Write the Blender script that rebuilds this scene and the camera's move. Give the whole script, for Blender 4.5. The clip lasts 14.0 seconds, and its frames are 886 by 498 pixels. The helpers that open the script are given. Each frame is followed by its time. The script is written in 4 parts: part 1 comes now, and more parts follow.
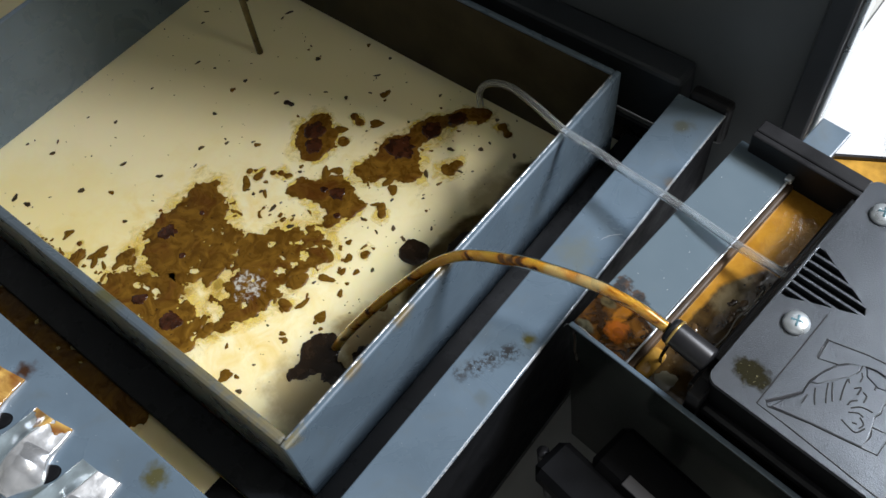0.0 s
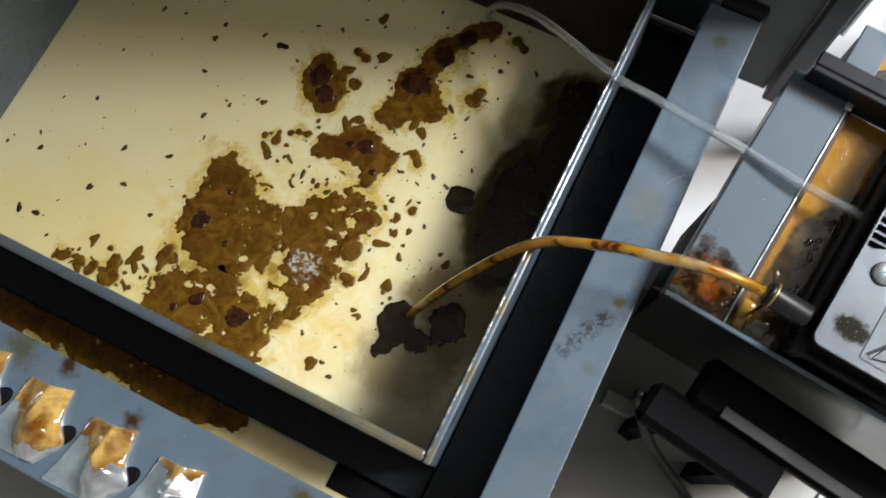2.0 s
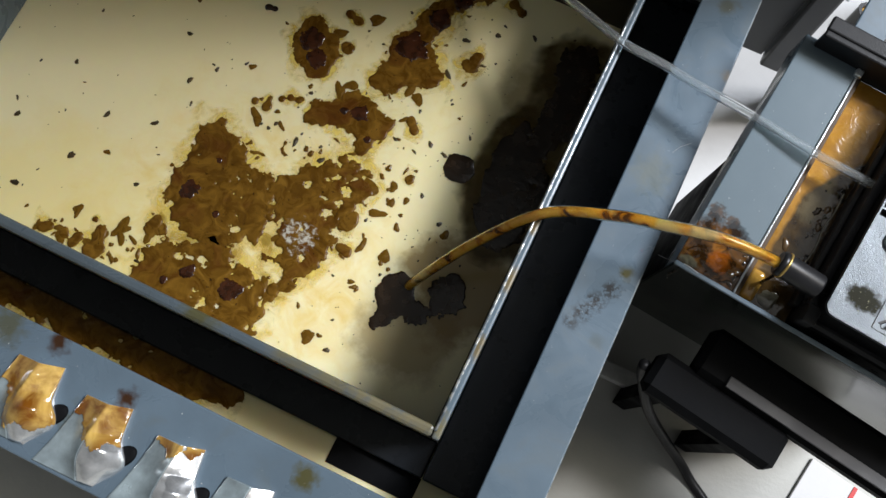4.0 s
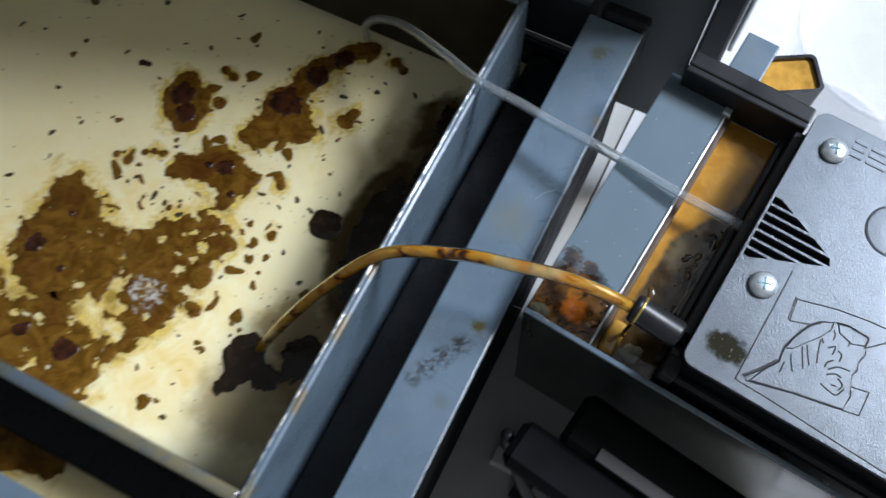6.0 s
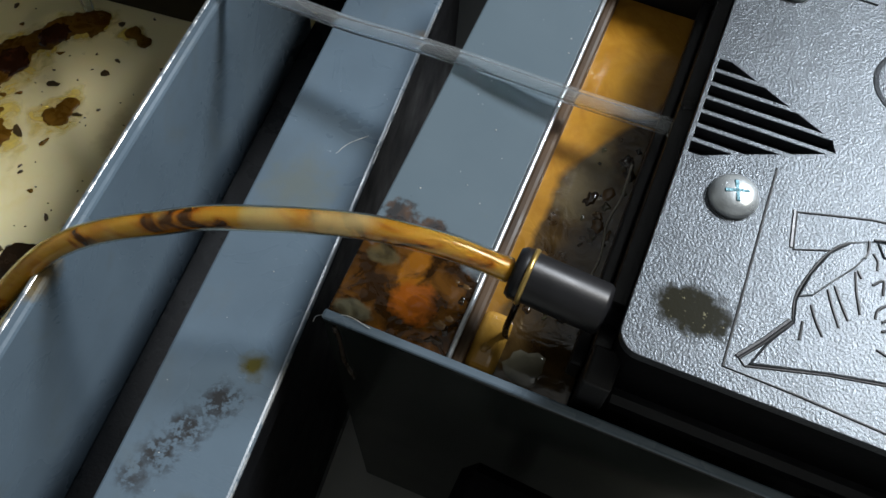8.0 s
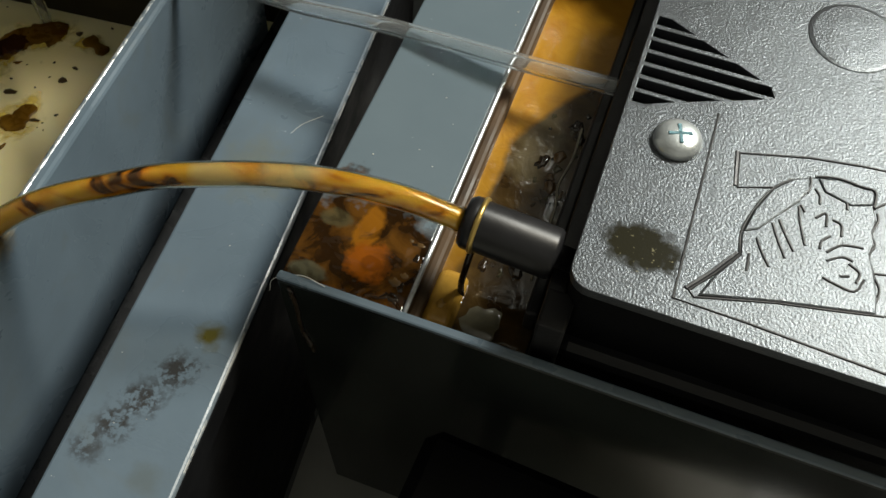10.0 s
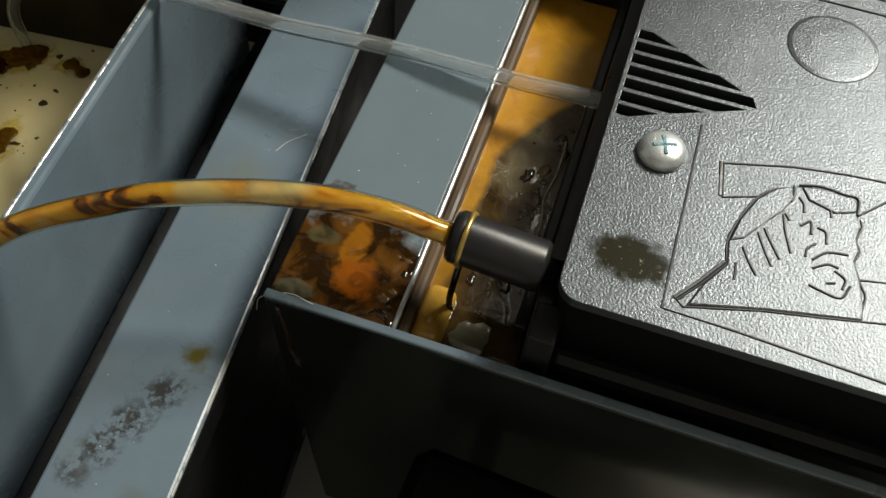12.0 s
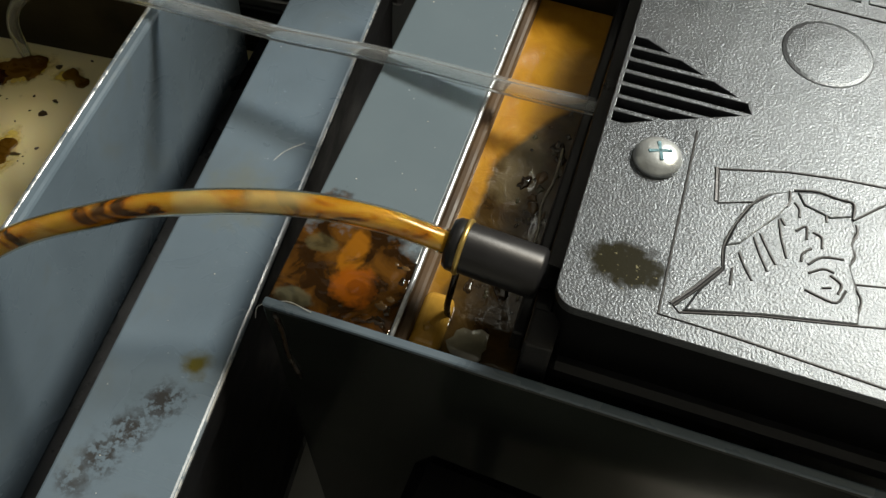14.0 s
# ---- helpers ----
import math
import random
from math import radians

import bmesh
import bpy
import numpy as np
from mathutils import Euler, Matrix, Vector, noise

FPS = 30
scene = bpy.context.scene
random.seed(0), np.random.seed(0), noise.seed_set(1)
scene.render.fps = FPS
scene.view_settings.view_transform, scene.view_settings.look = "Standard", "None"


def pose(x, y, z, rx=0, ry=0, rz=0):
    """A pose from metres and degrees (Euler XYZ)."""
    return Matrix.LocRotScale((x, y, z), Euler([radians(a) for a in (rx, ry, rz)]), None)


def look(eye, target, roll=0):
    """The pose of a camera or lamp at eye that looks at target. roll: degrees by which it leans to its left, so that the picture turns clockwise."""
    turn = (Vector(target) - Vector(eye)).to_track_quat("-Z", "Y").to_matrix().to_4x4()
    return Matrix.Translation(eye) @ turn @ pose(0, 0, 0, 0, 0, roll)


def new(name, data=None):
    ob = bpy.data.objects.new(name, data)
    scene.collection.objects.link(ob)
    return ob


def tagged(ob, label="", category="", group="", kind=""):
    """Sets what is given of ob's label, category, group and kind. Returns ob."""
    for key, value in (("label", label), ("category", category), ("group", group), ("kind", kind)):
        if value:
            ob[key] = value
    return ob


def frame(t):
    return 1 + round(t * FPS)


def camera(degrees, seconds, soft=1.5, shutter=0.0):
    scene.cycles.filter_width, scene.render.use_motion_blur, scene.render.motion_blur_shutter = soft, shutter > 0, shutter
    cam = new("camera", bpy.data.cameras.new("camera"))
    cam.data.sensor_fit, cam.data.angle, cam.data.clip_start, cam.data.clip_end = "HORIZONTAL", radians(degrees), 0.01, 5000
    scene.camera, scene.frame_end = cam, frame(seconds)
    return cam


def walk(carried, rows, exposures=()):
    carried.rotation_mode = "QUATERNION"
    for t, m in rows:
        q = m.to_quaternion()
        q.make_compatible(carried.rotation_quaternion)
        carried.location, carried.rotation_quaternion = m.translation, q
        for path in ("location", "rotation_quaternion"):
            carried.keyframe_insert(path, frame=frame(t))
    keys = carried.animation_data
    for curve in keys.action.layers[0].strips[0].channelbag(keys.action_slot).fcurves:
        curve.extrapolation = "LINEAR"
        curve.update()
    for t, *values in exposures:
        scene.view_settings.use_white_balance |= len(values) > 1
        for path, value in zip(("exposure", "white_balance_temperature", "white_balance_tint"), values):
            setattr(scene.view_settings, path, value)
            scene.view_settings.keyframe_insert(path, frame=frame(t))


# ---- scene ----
cam = camera(54.2, 14.0, shutter=0.5)
PATH = [
    (0, (0.171, -0.046, 0.396), (-0.595, 0.721, -1.285), -7.8),
    (0.5, (0.163, -0.048, 0.399), (-0.566, 0.736, -1.29), -6.1),
    (1, (0.111, -0.033, 0.415), (-0.447, 0.694, -1.363), -4.2),
    (1.5, (0.043, -0.006, 0.444), (-0.294, 0.549, -1.448), -2.6),
    (2, (0.024, 0.004, 0.457), (-0.268, 0.436, -1.474), -7.9),
    (2.5, (-0.004, 0.003, 0.449), (-0.175, 0.395, -1.505), 1.9),
    (5, (0.017, -0.002, 0.443), (-0.199, 0.427, -1.498), -0.6),
    (5.5, (0.057, 0.0, 0.431), (-0.218, 0.492, -1.488), -2.2),
    (6, (0.097, 0.009, 0.39), (-0.252, 0.668, -1.466), -1.3),
    (6.5, (0.115, 0.008, 0.283), (-0.219, 0.865, -1.492), 1.1),
    (7, (0.111, 0.035, 0.234), (-0.113, 0.943, -1.534), 4.6),
    (7.5, (0.115, 0.048, 0.213), (-0.089, 1.011, -1.527), 5.6),
    (10, (0.132, 0.028, 0.191), (-0.053, 1.145, -1.457), 5.5),
    (10.5, (0.133, 0.027, 0.19), (-0.029, 1.171, -1.443), 5.8),
    (11, (0.133, 0.026, 0.189), (-0.024, 1.188, -1.432), 6.0),
    (11.5, (0.131, 0.027, 0.19), (-0.019, 1.183, -1.436), 6.3),
    (12, (0.131, 0.027, 0.19), (-0.025, 1.189, -1.431), 5.9),
    (12.5, (0.132, 0.028, 0.19), (-0.034, 1.196, -1.424), 5.6),
    (13, (0.132, 0.027, 0.191), (-0.036, 1.198, -1.422), 5.4),
    (13.5, (0.132, 0.027, 0.191), (-0.033, 1.194, -1.425), 5.3),
    (14, (0.132, 0.027, 0.191), (-0.03, 1.199, -1.422), 5.3),
]
# stops, kelvin and tint of the camera's own picture control
EXPOSURES = [(0.0, 0.08, 6300, 14), (1.5, 0.0, 6450, 13), (2.7, -0.05, 6500, 13), (5.0, -0.05, 6150, 13), (5.6, -0.02, 5950, 14), (6.2, -0.04, 5750, 14), (7.7, -0.32, 6150, 12), (9.9, -0.24, 7450, 7), (14.0, -0.21, 7750, 9)]
walk(cam, [(t, look(eye, target, roll)) for t, eye, target, roll in PATH], EXPOSURES)

# ---- light ----
world = bpy.data.worlds.new("workshop")
scene.world = world
world.use_nodes = True
world.node_tree.nodes["Background"].inputs[0].default_value = (0.92, 0.92, 0.86, 1)
world.node_tree.nodes["Background"].inputs[1].default_value = 0.045


def area_lamp(place, target, length, width, watts, colour):
    data = bpy.data.lights.new("unseen_lamp", "AREA")
    data.shape, data.size, data.size_y, data.energy, data.color = "RECTANGLE", length, width, watts, colour
    ob = new("unseen_lamp", data)
    ob.matrix_world = look(place, target)
    return ob


# unseen area lamps: key placed by the shadows, added warm fill, cover sheen
area_lamp((1.52, 0.95, 1.95), (0, 0.1, 0), 0.24, 0.42, 32.5, (1.0, 0.95, 0.88))
area_lamp((1.75, 0.56, 1.95), (0, 0.1, 0), 0.45, 0.20, 6.0, (1.0, 0.90, 0.62))
area_lamp((1.42, 1.34, 2.0), (0.2, 0.2, 0), 0.85, 0.55, 110, (0.89, 0.95, 1.0))


# ---- materials ----
def shader(name):
    m = bpy.data.materials.new(name)
    m.use_nodes = True
    nt = m.node_tree
    return m, nt, nt.nodes["Principled BSDF"]


def link(nt, a, b):
    nt.links.new(a, b)


def coords(nt, local=False):
    if local:
        return nt.nodes.new("ShaderNodeTexCoord").outputs["Object"]
    return nt.nodes.new("ShaderNodeNewGeometry").outputs["Position"]


def noise_node(nt, at, scale, detail=4.0, rough=0.55, distortion=0.0):
    n = nt.nodes.new("ShaderNodeTexNoise")
    n.inputs["Scale"].default_value, n.inputs["Detail"].default_value = scale, detail
    n.inputs["Roughness"].default_value, n.inputs["Distortion"].default_value = rough, distortion
    link(nt, at, n.inputs["Vector"])
    return n.outputs["Fac"]


def ramp(nt, fac, lo, hi, a=0.0, b=1.0):
    n = nt.nodes.new("ShaderNodeMapRange")
    n.inputs[1].default_value, n.inputs[2].default_value = lo, hi
    n.inputs[3].default_value, n.inputs[4].default_value = a, b
    link(nt, fac, n.inputs[0])
    return n.outputs[0]


def mix(nt, fac, a, b):
    n = nt.nodes.new("ShaderNodeMix")
    n.data_type = "RGBA"
    for slot, v in ((n.inputs[6], a), (n.inputs[7], b)):
        if isinstance(v, tuple):
            slot.default_value = (*v, 1)
        else:
            link(nt, v, slot)
    if isinstance(fac, float):
        n.inputs[0].default_value = fac
    else:
        link(nt, fac, n.inputs[0])
    return n.outputs[2]


def calc(nt, op, a, b=0.0):
    n = nt.nodes.new("ShaderNodeMath")
    n.operation = op
    for slot, v in ((n.inputs[0], a), (n.inputs[1], b)):
        if isinstance(v, (int, float)):
            slot.default_value = v
        else:
            link(nt, v, slot)
    return n.outputs[0]


def spot(nt, at, centre, radius, ragged=0.5, scale=180.0, squash=(1, 1, 1), soft=0.2):
    """A stain with a ragged outline round a place."""
    s = nt.nodes.new("ShaderNodeVectorMath")
    s.operation = "SUBTRACT"
    link(nt, at, s.inputs[0])
    s.inputs[1].default_value = centre
    q = nt.nodes.new("ShaderNodeVectorMath")
    q.operation = "MULTIPLY"
    link(nt, s.outputs[0], q.inputs[0])
    q.inputs[1].default_value = squash
    d = nt.nodes.new("ShaderNodeVectorMath")
    d.operation = "LENGTH"
    link(nt, q.outputs[0], d.inputs[0])
    n = noise_node(nt, at, scale, 5.0, 0.65)
    wob = calc(nt, "MULTIPLY", calc(nt, "SUBTRACT", n, 0.5), radius * ragged * 4)
    return ramp(nt, calc(nt, "ADD", d.outputs[1], wob), radius * (0.95 + soft), radius * (0.95 - soft))


def bump(nt, bsdf, height, strength, distance=0.0005):
    n = nt.nodes.new("ShaderNodeBump")
    n.inputs["Strength"].default_value, n.inputs["Distance"].default_value = strength, distance
    link(nt, height, n.inputs["Height"])
    link(nt, n.outputs["Normal"], bsdf.inputs["Normal"])


def plain(name, colour, rough, metal=0.0, vary=0.25, scale=60.0, bumpy=0.15, fine=900.0, local=False, coat=0.0):
    m, nt, b = shader(name)
    at = coords(nt, local)
    n = noise_node(nt, at, scale)
    f = noise_node(nt, at, fine, 3.0)
    dark = tuple(c * (1 - vary) for c in colour)
    light = tuple(min(1, c * (1 + vary)) for c in colour)
    link(nt, mix(nt, ramp(nt, n, 0.3, 0.7), dark, light), b.inputs["Base Color"])
    link(nt, ramp(nt, n, 0.3, 0.7, max(0.02, rough * 0.8), min(1, rough * 1.25)), b.inputs["Roughness"])
    b.inputs["Metallic"].default_value = metal
    b.inputs["Coat Weight"].default_value = coat
    bump(nt, b, f, bumpy)
    return m


OLIVE, SOOT = (0.062, 0.054, 0.010), (0.025, 0.022, 0.02)


def painted(name, stains=(), colour=(0.096, 0.133, 0.167), local=False):
    """Blue-grey enamelled sheet steel, with oily stains at the places given."""
    m, nt, b = shader(name)
    at = coords(nt, local)
    n = noise_node(nt, at, 25.0, 5.0)
    f = noise_node(nt, at, 260.0, 6.0, 0.7)
    col = mix(nt, ramp(nt, n, 0.3, 0.7), tuple(c * 0.88 for c in colour), tuple(c * 1.1 for c in colour))
    grease = noise_node(nt, at, 34.0, 4.0, 0.6, 0.9)
    rough = ramp(nt, grease, 0.34, 0.66, 0.19, 0.44)
    col = mix(nt, calc(nt, "MULTIPLY", ramp(nt, grease, 0.56, 0.72), 0.30), col, (0.085, 0.095, 0.080))
    col = mix(nt, ramp(nt, f, 0.70, 0.76), col, (0.50, 0.54, 0.56))
    for centre, radius, tone, depth in stains:
        s = calc(nt, "MULTIPLY", spot(nt, at, centre, radius, 0.75, 150.0, soft=0.55), depth)
        if tone == SOOT:
            s = calc(nt, "MULTIPLY", s, ramp(nt, noise_node(nt, at, 420.0, 4.0, 0.7), 0.44, 0.54))
        col = mix(nt, s, col, tone)
    link(nt, col, b.inputs["Base Color"])
    link(nt, rough, b.inputs["Roughness"])
    bump(nt, b, noise_node(nt, at, 500.0, 2.0), 0.06)
    return m


paint = painted("blue_grey_enamel")
paint_channel = painted("stained_channel_enamel", (
    ((0.046, 0.300, -0.02), 0.005, OLIVE, 0.6), ((0.0545, 0.126, -0.02), 0.0035, OLIVE, 1.0),
    ((0.0495, 0.113, -0.02), 0.0052, SOOT, 0.9), ((0.045, 0.104, -0.02), 0.0050, SOOT, 0.9), ((0.0405, 0.096, -0.02), 0.0050, SOOT, 0.9), ((0.037, 0.088, -0.02), 0.004, SOOT, 0.8),
    ((0.045, 0.185, -0.02), 0.010, (0.12, 0.13, 0.10), 0.5), ((0.055, 0.085, -0.02), 0.004, OLIVE, 0.25),
    ((0.0610, 0.258, -0.022), 0.0032, (0.20, 0.13, 0.05), 0.6)))
paint_front = painted("stained_front_enamel", (
    ((-0.16, -0.052, -0.026), 0.005, (0.035, 0.014, 0.005), 1.0), ((-0.209, -0.042, -0.026), 0.005, (0.035, 0.014, 0.005), 1.0),
    ((-0.055, -0.047, -0.026), 0.006, OLIVE, 0.9), ((-0.175, -0.075, -0.026), 0.009, OLIVE, 0.7),
    ((-0.24, -0.045, -0.026), 0.010, OLIVE, 0.7), ((-0.10, -0.09, -0.026), 0.006, OLIVE, 0.5)))
paint_rim = painted("scummy_rim_enamel", (
    ((-0.04, 0.004, 0.003), 0.010, (0.16, 0.13, 0.05), 0.45), ((-0.07, 0.004, 0.003), 0.010, (0.16, 0.13, 0.05), 0.45), ((-0.12, 0.003, 0), 0.008, OLIVE, 0.7),
    ((-0.002, 0.05, 0.002), 0.006, (0.15, 0.10, 0.02), 0.8), ((-0.002, 0.09, 0.002), 0.007, (0.15, 0.10, 0.02), 0.8), ((-0.002, 0.125, 0.002), 0.006, (0.15, 0.10, 0.02), 0.8),
    ((-0.006, 0.006, 0.002), 0.008, (0.16, 0.13, 0.05), 0.8)))
# enamel coloured darker for the front wall's shade, under tan and olive stains
paint_shaded_rim = painted("shaded_stained_enamel", (
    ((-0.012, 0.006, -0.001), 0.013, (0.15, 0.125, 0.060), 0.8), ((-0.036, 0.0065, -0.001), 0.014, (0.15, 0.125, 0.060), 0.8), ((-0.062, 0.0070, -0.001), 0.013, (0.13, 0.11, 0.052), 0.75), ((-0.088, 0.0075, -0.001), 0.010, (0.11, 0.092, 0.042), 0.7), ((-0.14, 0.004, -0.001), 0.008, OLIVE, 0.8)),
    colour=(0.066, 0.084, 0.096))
# black, also used for strips that stand in for shade
dark_paint_and_shade = plain("black_enamel_and_shade", (0.012, 0.014, 0.017), 0.28, vary=0.2)
panel_paint = plain("charcoal_enamel", (0.088, 0.097, 0.098), 0.45, vary=0.12, scale=12.0)
post_paint = plain("dark_slate_enamel", (0.030, 0.034, 0.038), 0.4, vary=0.12, scale=14.0)
sleeve_black = plain("polished_black_plastic", (0.012, 0.012, 0.013), 0.32, bumpy=0.05)
sleeve_black.node_tree.nodes["Principled BSDF"].inputs["Specular IOR Level"].default_value = 0.28
rubber = plain("black_rubber", (0.012, 0.012, 0.013), 0.45)
black_plastic = plain("black_plastic", (0.016, 0.016, 0.018), 0.32)
steel = plain("zinc_plated_steel", (0.72, 0.77, 0.79), 0.30, metal=0.8, vary=0.1)
bright_edge = plain("worn_bright_edge", (0.55, 0.58, 0.60), 0.2, metal=0.6, vary=0.3, scale=300)
# pale chips in this colour also stand for the rim's wet glints
worn_glint_edge, nt, b = shader("chipped_edge_with_glints")
at = coords(nt)
chip = ramp(nt, noise_node(nt, at, 170.0, 5.0, 0.65), 0.47, 0.56)
link(nt, mix(nt, chip, (0.10, 0.125, 0.145), (0.62, 0.64, 0.64)), b.inputs["Base Color"])
link(nt, ramp(nt, chip, 0, 1, 0.0, 0.7), b.inputs["Metallic"])
b.inputs["Roughness"].default_value = 0.24
brass = plain("oily_brass_ring", (0.55, 0.38, 0.12), 0.3, metal=0.8)
concrete = plain("sealed_concrete", (0.42, 0.42, 0.39), 0.5, scale=9, vary=0.2, bumpy=0.3, fine=300)
# matt black for plastic parts and for surfaces coloured as shade
matt_black = plain("matt_black_and_shade", (0.006, 0.0063, 0.007), 0.6)
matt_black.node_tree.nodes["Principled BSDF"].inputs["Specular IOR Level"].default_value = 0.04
white_wall = plain("grey_wall_paint", (0.27, 0.27, 0.26), 0.6, vary=0.04)
white_card = plain("white_card", (0.60, 0.60, 0.60), 0.6, vary=0.05)
red_ink = plain("red_print", (0.55, 0.05, 0.05), 0.6)

# black grained plastic of the skimmer cover
grained, nt, b = shader("grained_black_plastic")
at = coords(nt, True)
g = noise_node(nt, at, 1650.0, 3.0, 0.6)
patch = spot(nt, at, (0.0842, 0.0250, 0.0265), 0.0072, 0.38, 300.0, (0.82, 1.15, 1), soft=0.22)
speck = ramp(nt, noise_node(nt, at, 900.0, 2.0), 0.66, 0.70)
base = mix(nt, ramp(nt, noise_node(nt, at, 45.0, 5.0), 0.3, 0.7), (0.020, 0.021, 0.024), (0.034, 0.035, 0.038))
base = mix(nt, patch, base, (0.016, 0.014, 0.006))
base = mix(nt, calc(nt, "MULTIPLY", patch, speck), base, (0.17, 0.155, 0.09))
link(nt, base, b.inputs["Base Color"])
b.inputs["Roughness"].default_value = 0.29
b.inputs["Specular Tint"].default_value = (0.82, 0.92, 1.0, 1)
link(nt, ramp(nt, patch, 0, 1, 0.95, 0.12), b.inputs["Specular IOR Level"])
n = nt.nodes.new("ShaderNodeBump")
n.inputs["Distance"].default_value = 0.0006
link(nt, ramp(nt, patch, 0, 1, 0.31, 0.05), n.inputs["Strength"])
link(nt, calc(nt, "ADD", g, calc(nt, "MULTIPLY", noise_node(nt, at, 55.0, 2.0), 1.6)), n.inputs["Height"])
link(nt, n.outputs["Normal"], b.inputs["Normal"])

# milky coolant with a yellow oil film
coolant_mat, nt, b = shader("milky_coolant")
at = coords(nt)
film = calc(nt, "MULTIPLY", spot(nt, at, (-0.165, 0.055, -0.085), 0.088, 0.35, 28.0, soft=0.5), ramp(nt, noise_node(nt, at, 55.0, 5.0, 0.6, 0.6), 0.38, 0.70, 0.0, 0.75))
film2 = calc(nt, "MULTIPLY", spot(nt, at, (-0.28, 0.0, -0.085), 0.08, 0.3, 20.0), 0.45)
film3 = calc(nt, "MULTIPLY", spot(nt, at, (-0.12, 0.19, -0.085), 0.05, 0.5, 40.0), ramp(nt, noise_node(nt, at, 80.0, 5.0, 0.6, 0.4), 0.46, 0.70, 0.0, 0.3))
c = mix(nt, ramp(nt, noise_node(nt, at, 7.0, 3.0), 0.3, 0.7), (0.75, 0.67, 0.38), (0.79, 0.72, 0.45))
c = mix(nt, film2, c, (0.74, 0.60, 0.22))
c = mix(nt, film3, c, (0.62, 0.47, 0.12))
c = mix(nt, film, c, (0.66, 0.42, 0.03))
# brown spots that put the right wall's shade into the coolant's colour
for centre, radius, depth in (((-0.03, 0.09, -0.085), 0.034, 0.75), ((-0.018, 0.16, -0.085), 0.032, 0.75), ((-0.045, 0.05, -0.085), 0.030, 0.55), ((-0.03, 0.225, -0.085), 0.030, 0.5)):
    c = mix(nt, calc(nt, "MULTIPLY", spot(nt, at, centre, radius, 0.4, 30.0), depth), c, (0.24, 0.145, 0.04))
link(nt, c, b.inputs["Base Color"])
b.inputs["Roughness"].default_value = 0.12
b.inputs["Specular IOR Level"].default_value = 0.3
b.inputs["Subsurface Weight"].default_value = 0.45
b.inputs["Subsurface Radius"].default_value = (1.0, 0.75, 0.35)
b.inputs["Subsurface Scale"].default_value = 0.016
bump(nt, b, noise_node(nt, at, 18.0, 2.0), 0.02, 0.002)

# floating brown scum, swirled and thinner towards its edges
scum_mat, nt, b = shader("brown_scum")
at = coords(nt)
thick = nt.nodes.new("ShaderNodeAttribute")
thick.attribute_name = "thick"
warp = nt.nodes.new("ShaderNodeVectorMath")
warp.operation = "ADD"
drift = nt.nodes.new("ShaderNodeTexNoise")
drift.inputs["Scale"].default_value, drift.inputs["Detail"].default_value = 42.0, 2.0
link(nt, at, drift.inputs["Vector"])
pull = nt.nodes.new("ShaderNodeVectorMath")
pull.operation = "SCALE"
pull.inputs["Scale"].default_value = 0.035
link(nt, drift.outputs["Color"], pull.inputs[0])
link(nt, at, warp.inputs[0])
link(nt, pull.outputs[0], warp.inputs[1])
n1 = noise_node(nt, warp.outputs[0], 115.0, 5.0, 0.58, 0.6)
n2 = noise_node(nt, warp.outputs[0], 48.0, 3.0, 0.5)
c = mix(nt, ramp(nt, n1, 0.30, 0.66), (0.060, 0.025, 0.0025), (0.150, 0.074, 0.008))
c = mix(nt, calc(nt, "MULTIPLY", ramp(nt, n1, 0.56, 0.72), 0.5), c, (0.215, 0.112, 0.014))
c = mix(nt, calc(nt, "MULTIPLY", ramp(nt, n2, 0.55, 0.68), 0.6), c, (0.070, 0.020, 0.004))
c = mix(nt, ramp(nt, noise_node(nt, at, 420.0, 3.0, 0.6), 0.66, 0.70), c, (0.020, 0.008, 0.002))
c = mix(nt, calc(nt, "MULTIPLY", ramp(nt, thick.outputs["Fac"], 0.30, 0.0), 0.6), c, (0.120, 0.062, 0.006))
c = mix(nt, calc(nt, "MULTIPLY", spot(nt, at, (-0.134, 0.076, -0.085), 0.010, 0.6, 200.0), ramp(nt, noise_node(nt, at, 300.0, 4.0, 0.6, 0.8), 0.45, 0.60)), c, (0.42, 0.40, 0.34))
link(nt, c, b.inputs["Base Color"])
link(nt, ramp(nt, n1, 0.3, 0.7, 0.16, 0.42), b.inputs["Roughness"])
b.inputs["Specular IOR Level"].default_value = 0.14
bump(nt, b, calc(nt, "ADD", n1, calc(nt, "MULTIPLY", n2, 1.5)), 0.35, 0.0008)

pit_mat = plain("dark_red_scum", (0.034, 0.010, 0.003), 0.22, vary=0.65, scale=170, bumpy=0.4, fine=300)
fleck_mat = plain("olive_brown_flecks", (0.042, 0.027, 0.008), 0.4, vary=0.6, scale=40, bumpy=0.2)

# thin oil round the scum, thinning out to nothing
halo_mat, nt, b = shader("yellow_oil_halo")
at = coords(nt)
thick = nt.nodes.new("ShaderNodeAttribute")
thick.attribute_name = "thick"
b.inputs["Roughness"].default_value = 0.12
n1 = noise_node(nt, at, 110.0, 5.0, 0.6, 0.7)
link(nt, mix(nt, ramp(nt, n1, 0.35, 0.65), (0.66, 0.44, 0.020), (0.72, 0.56, 0.12)), b.inputs["Base Color"])
link(nt, calc(nt, "MULTIPLY", ramp(nt, thick.outputs["Fac"], 0.0, 1.0), ramp(nt, n1, 0.38, 0.64, 0.08, 0.80)), b.inputs["Alpha"])

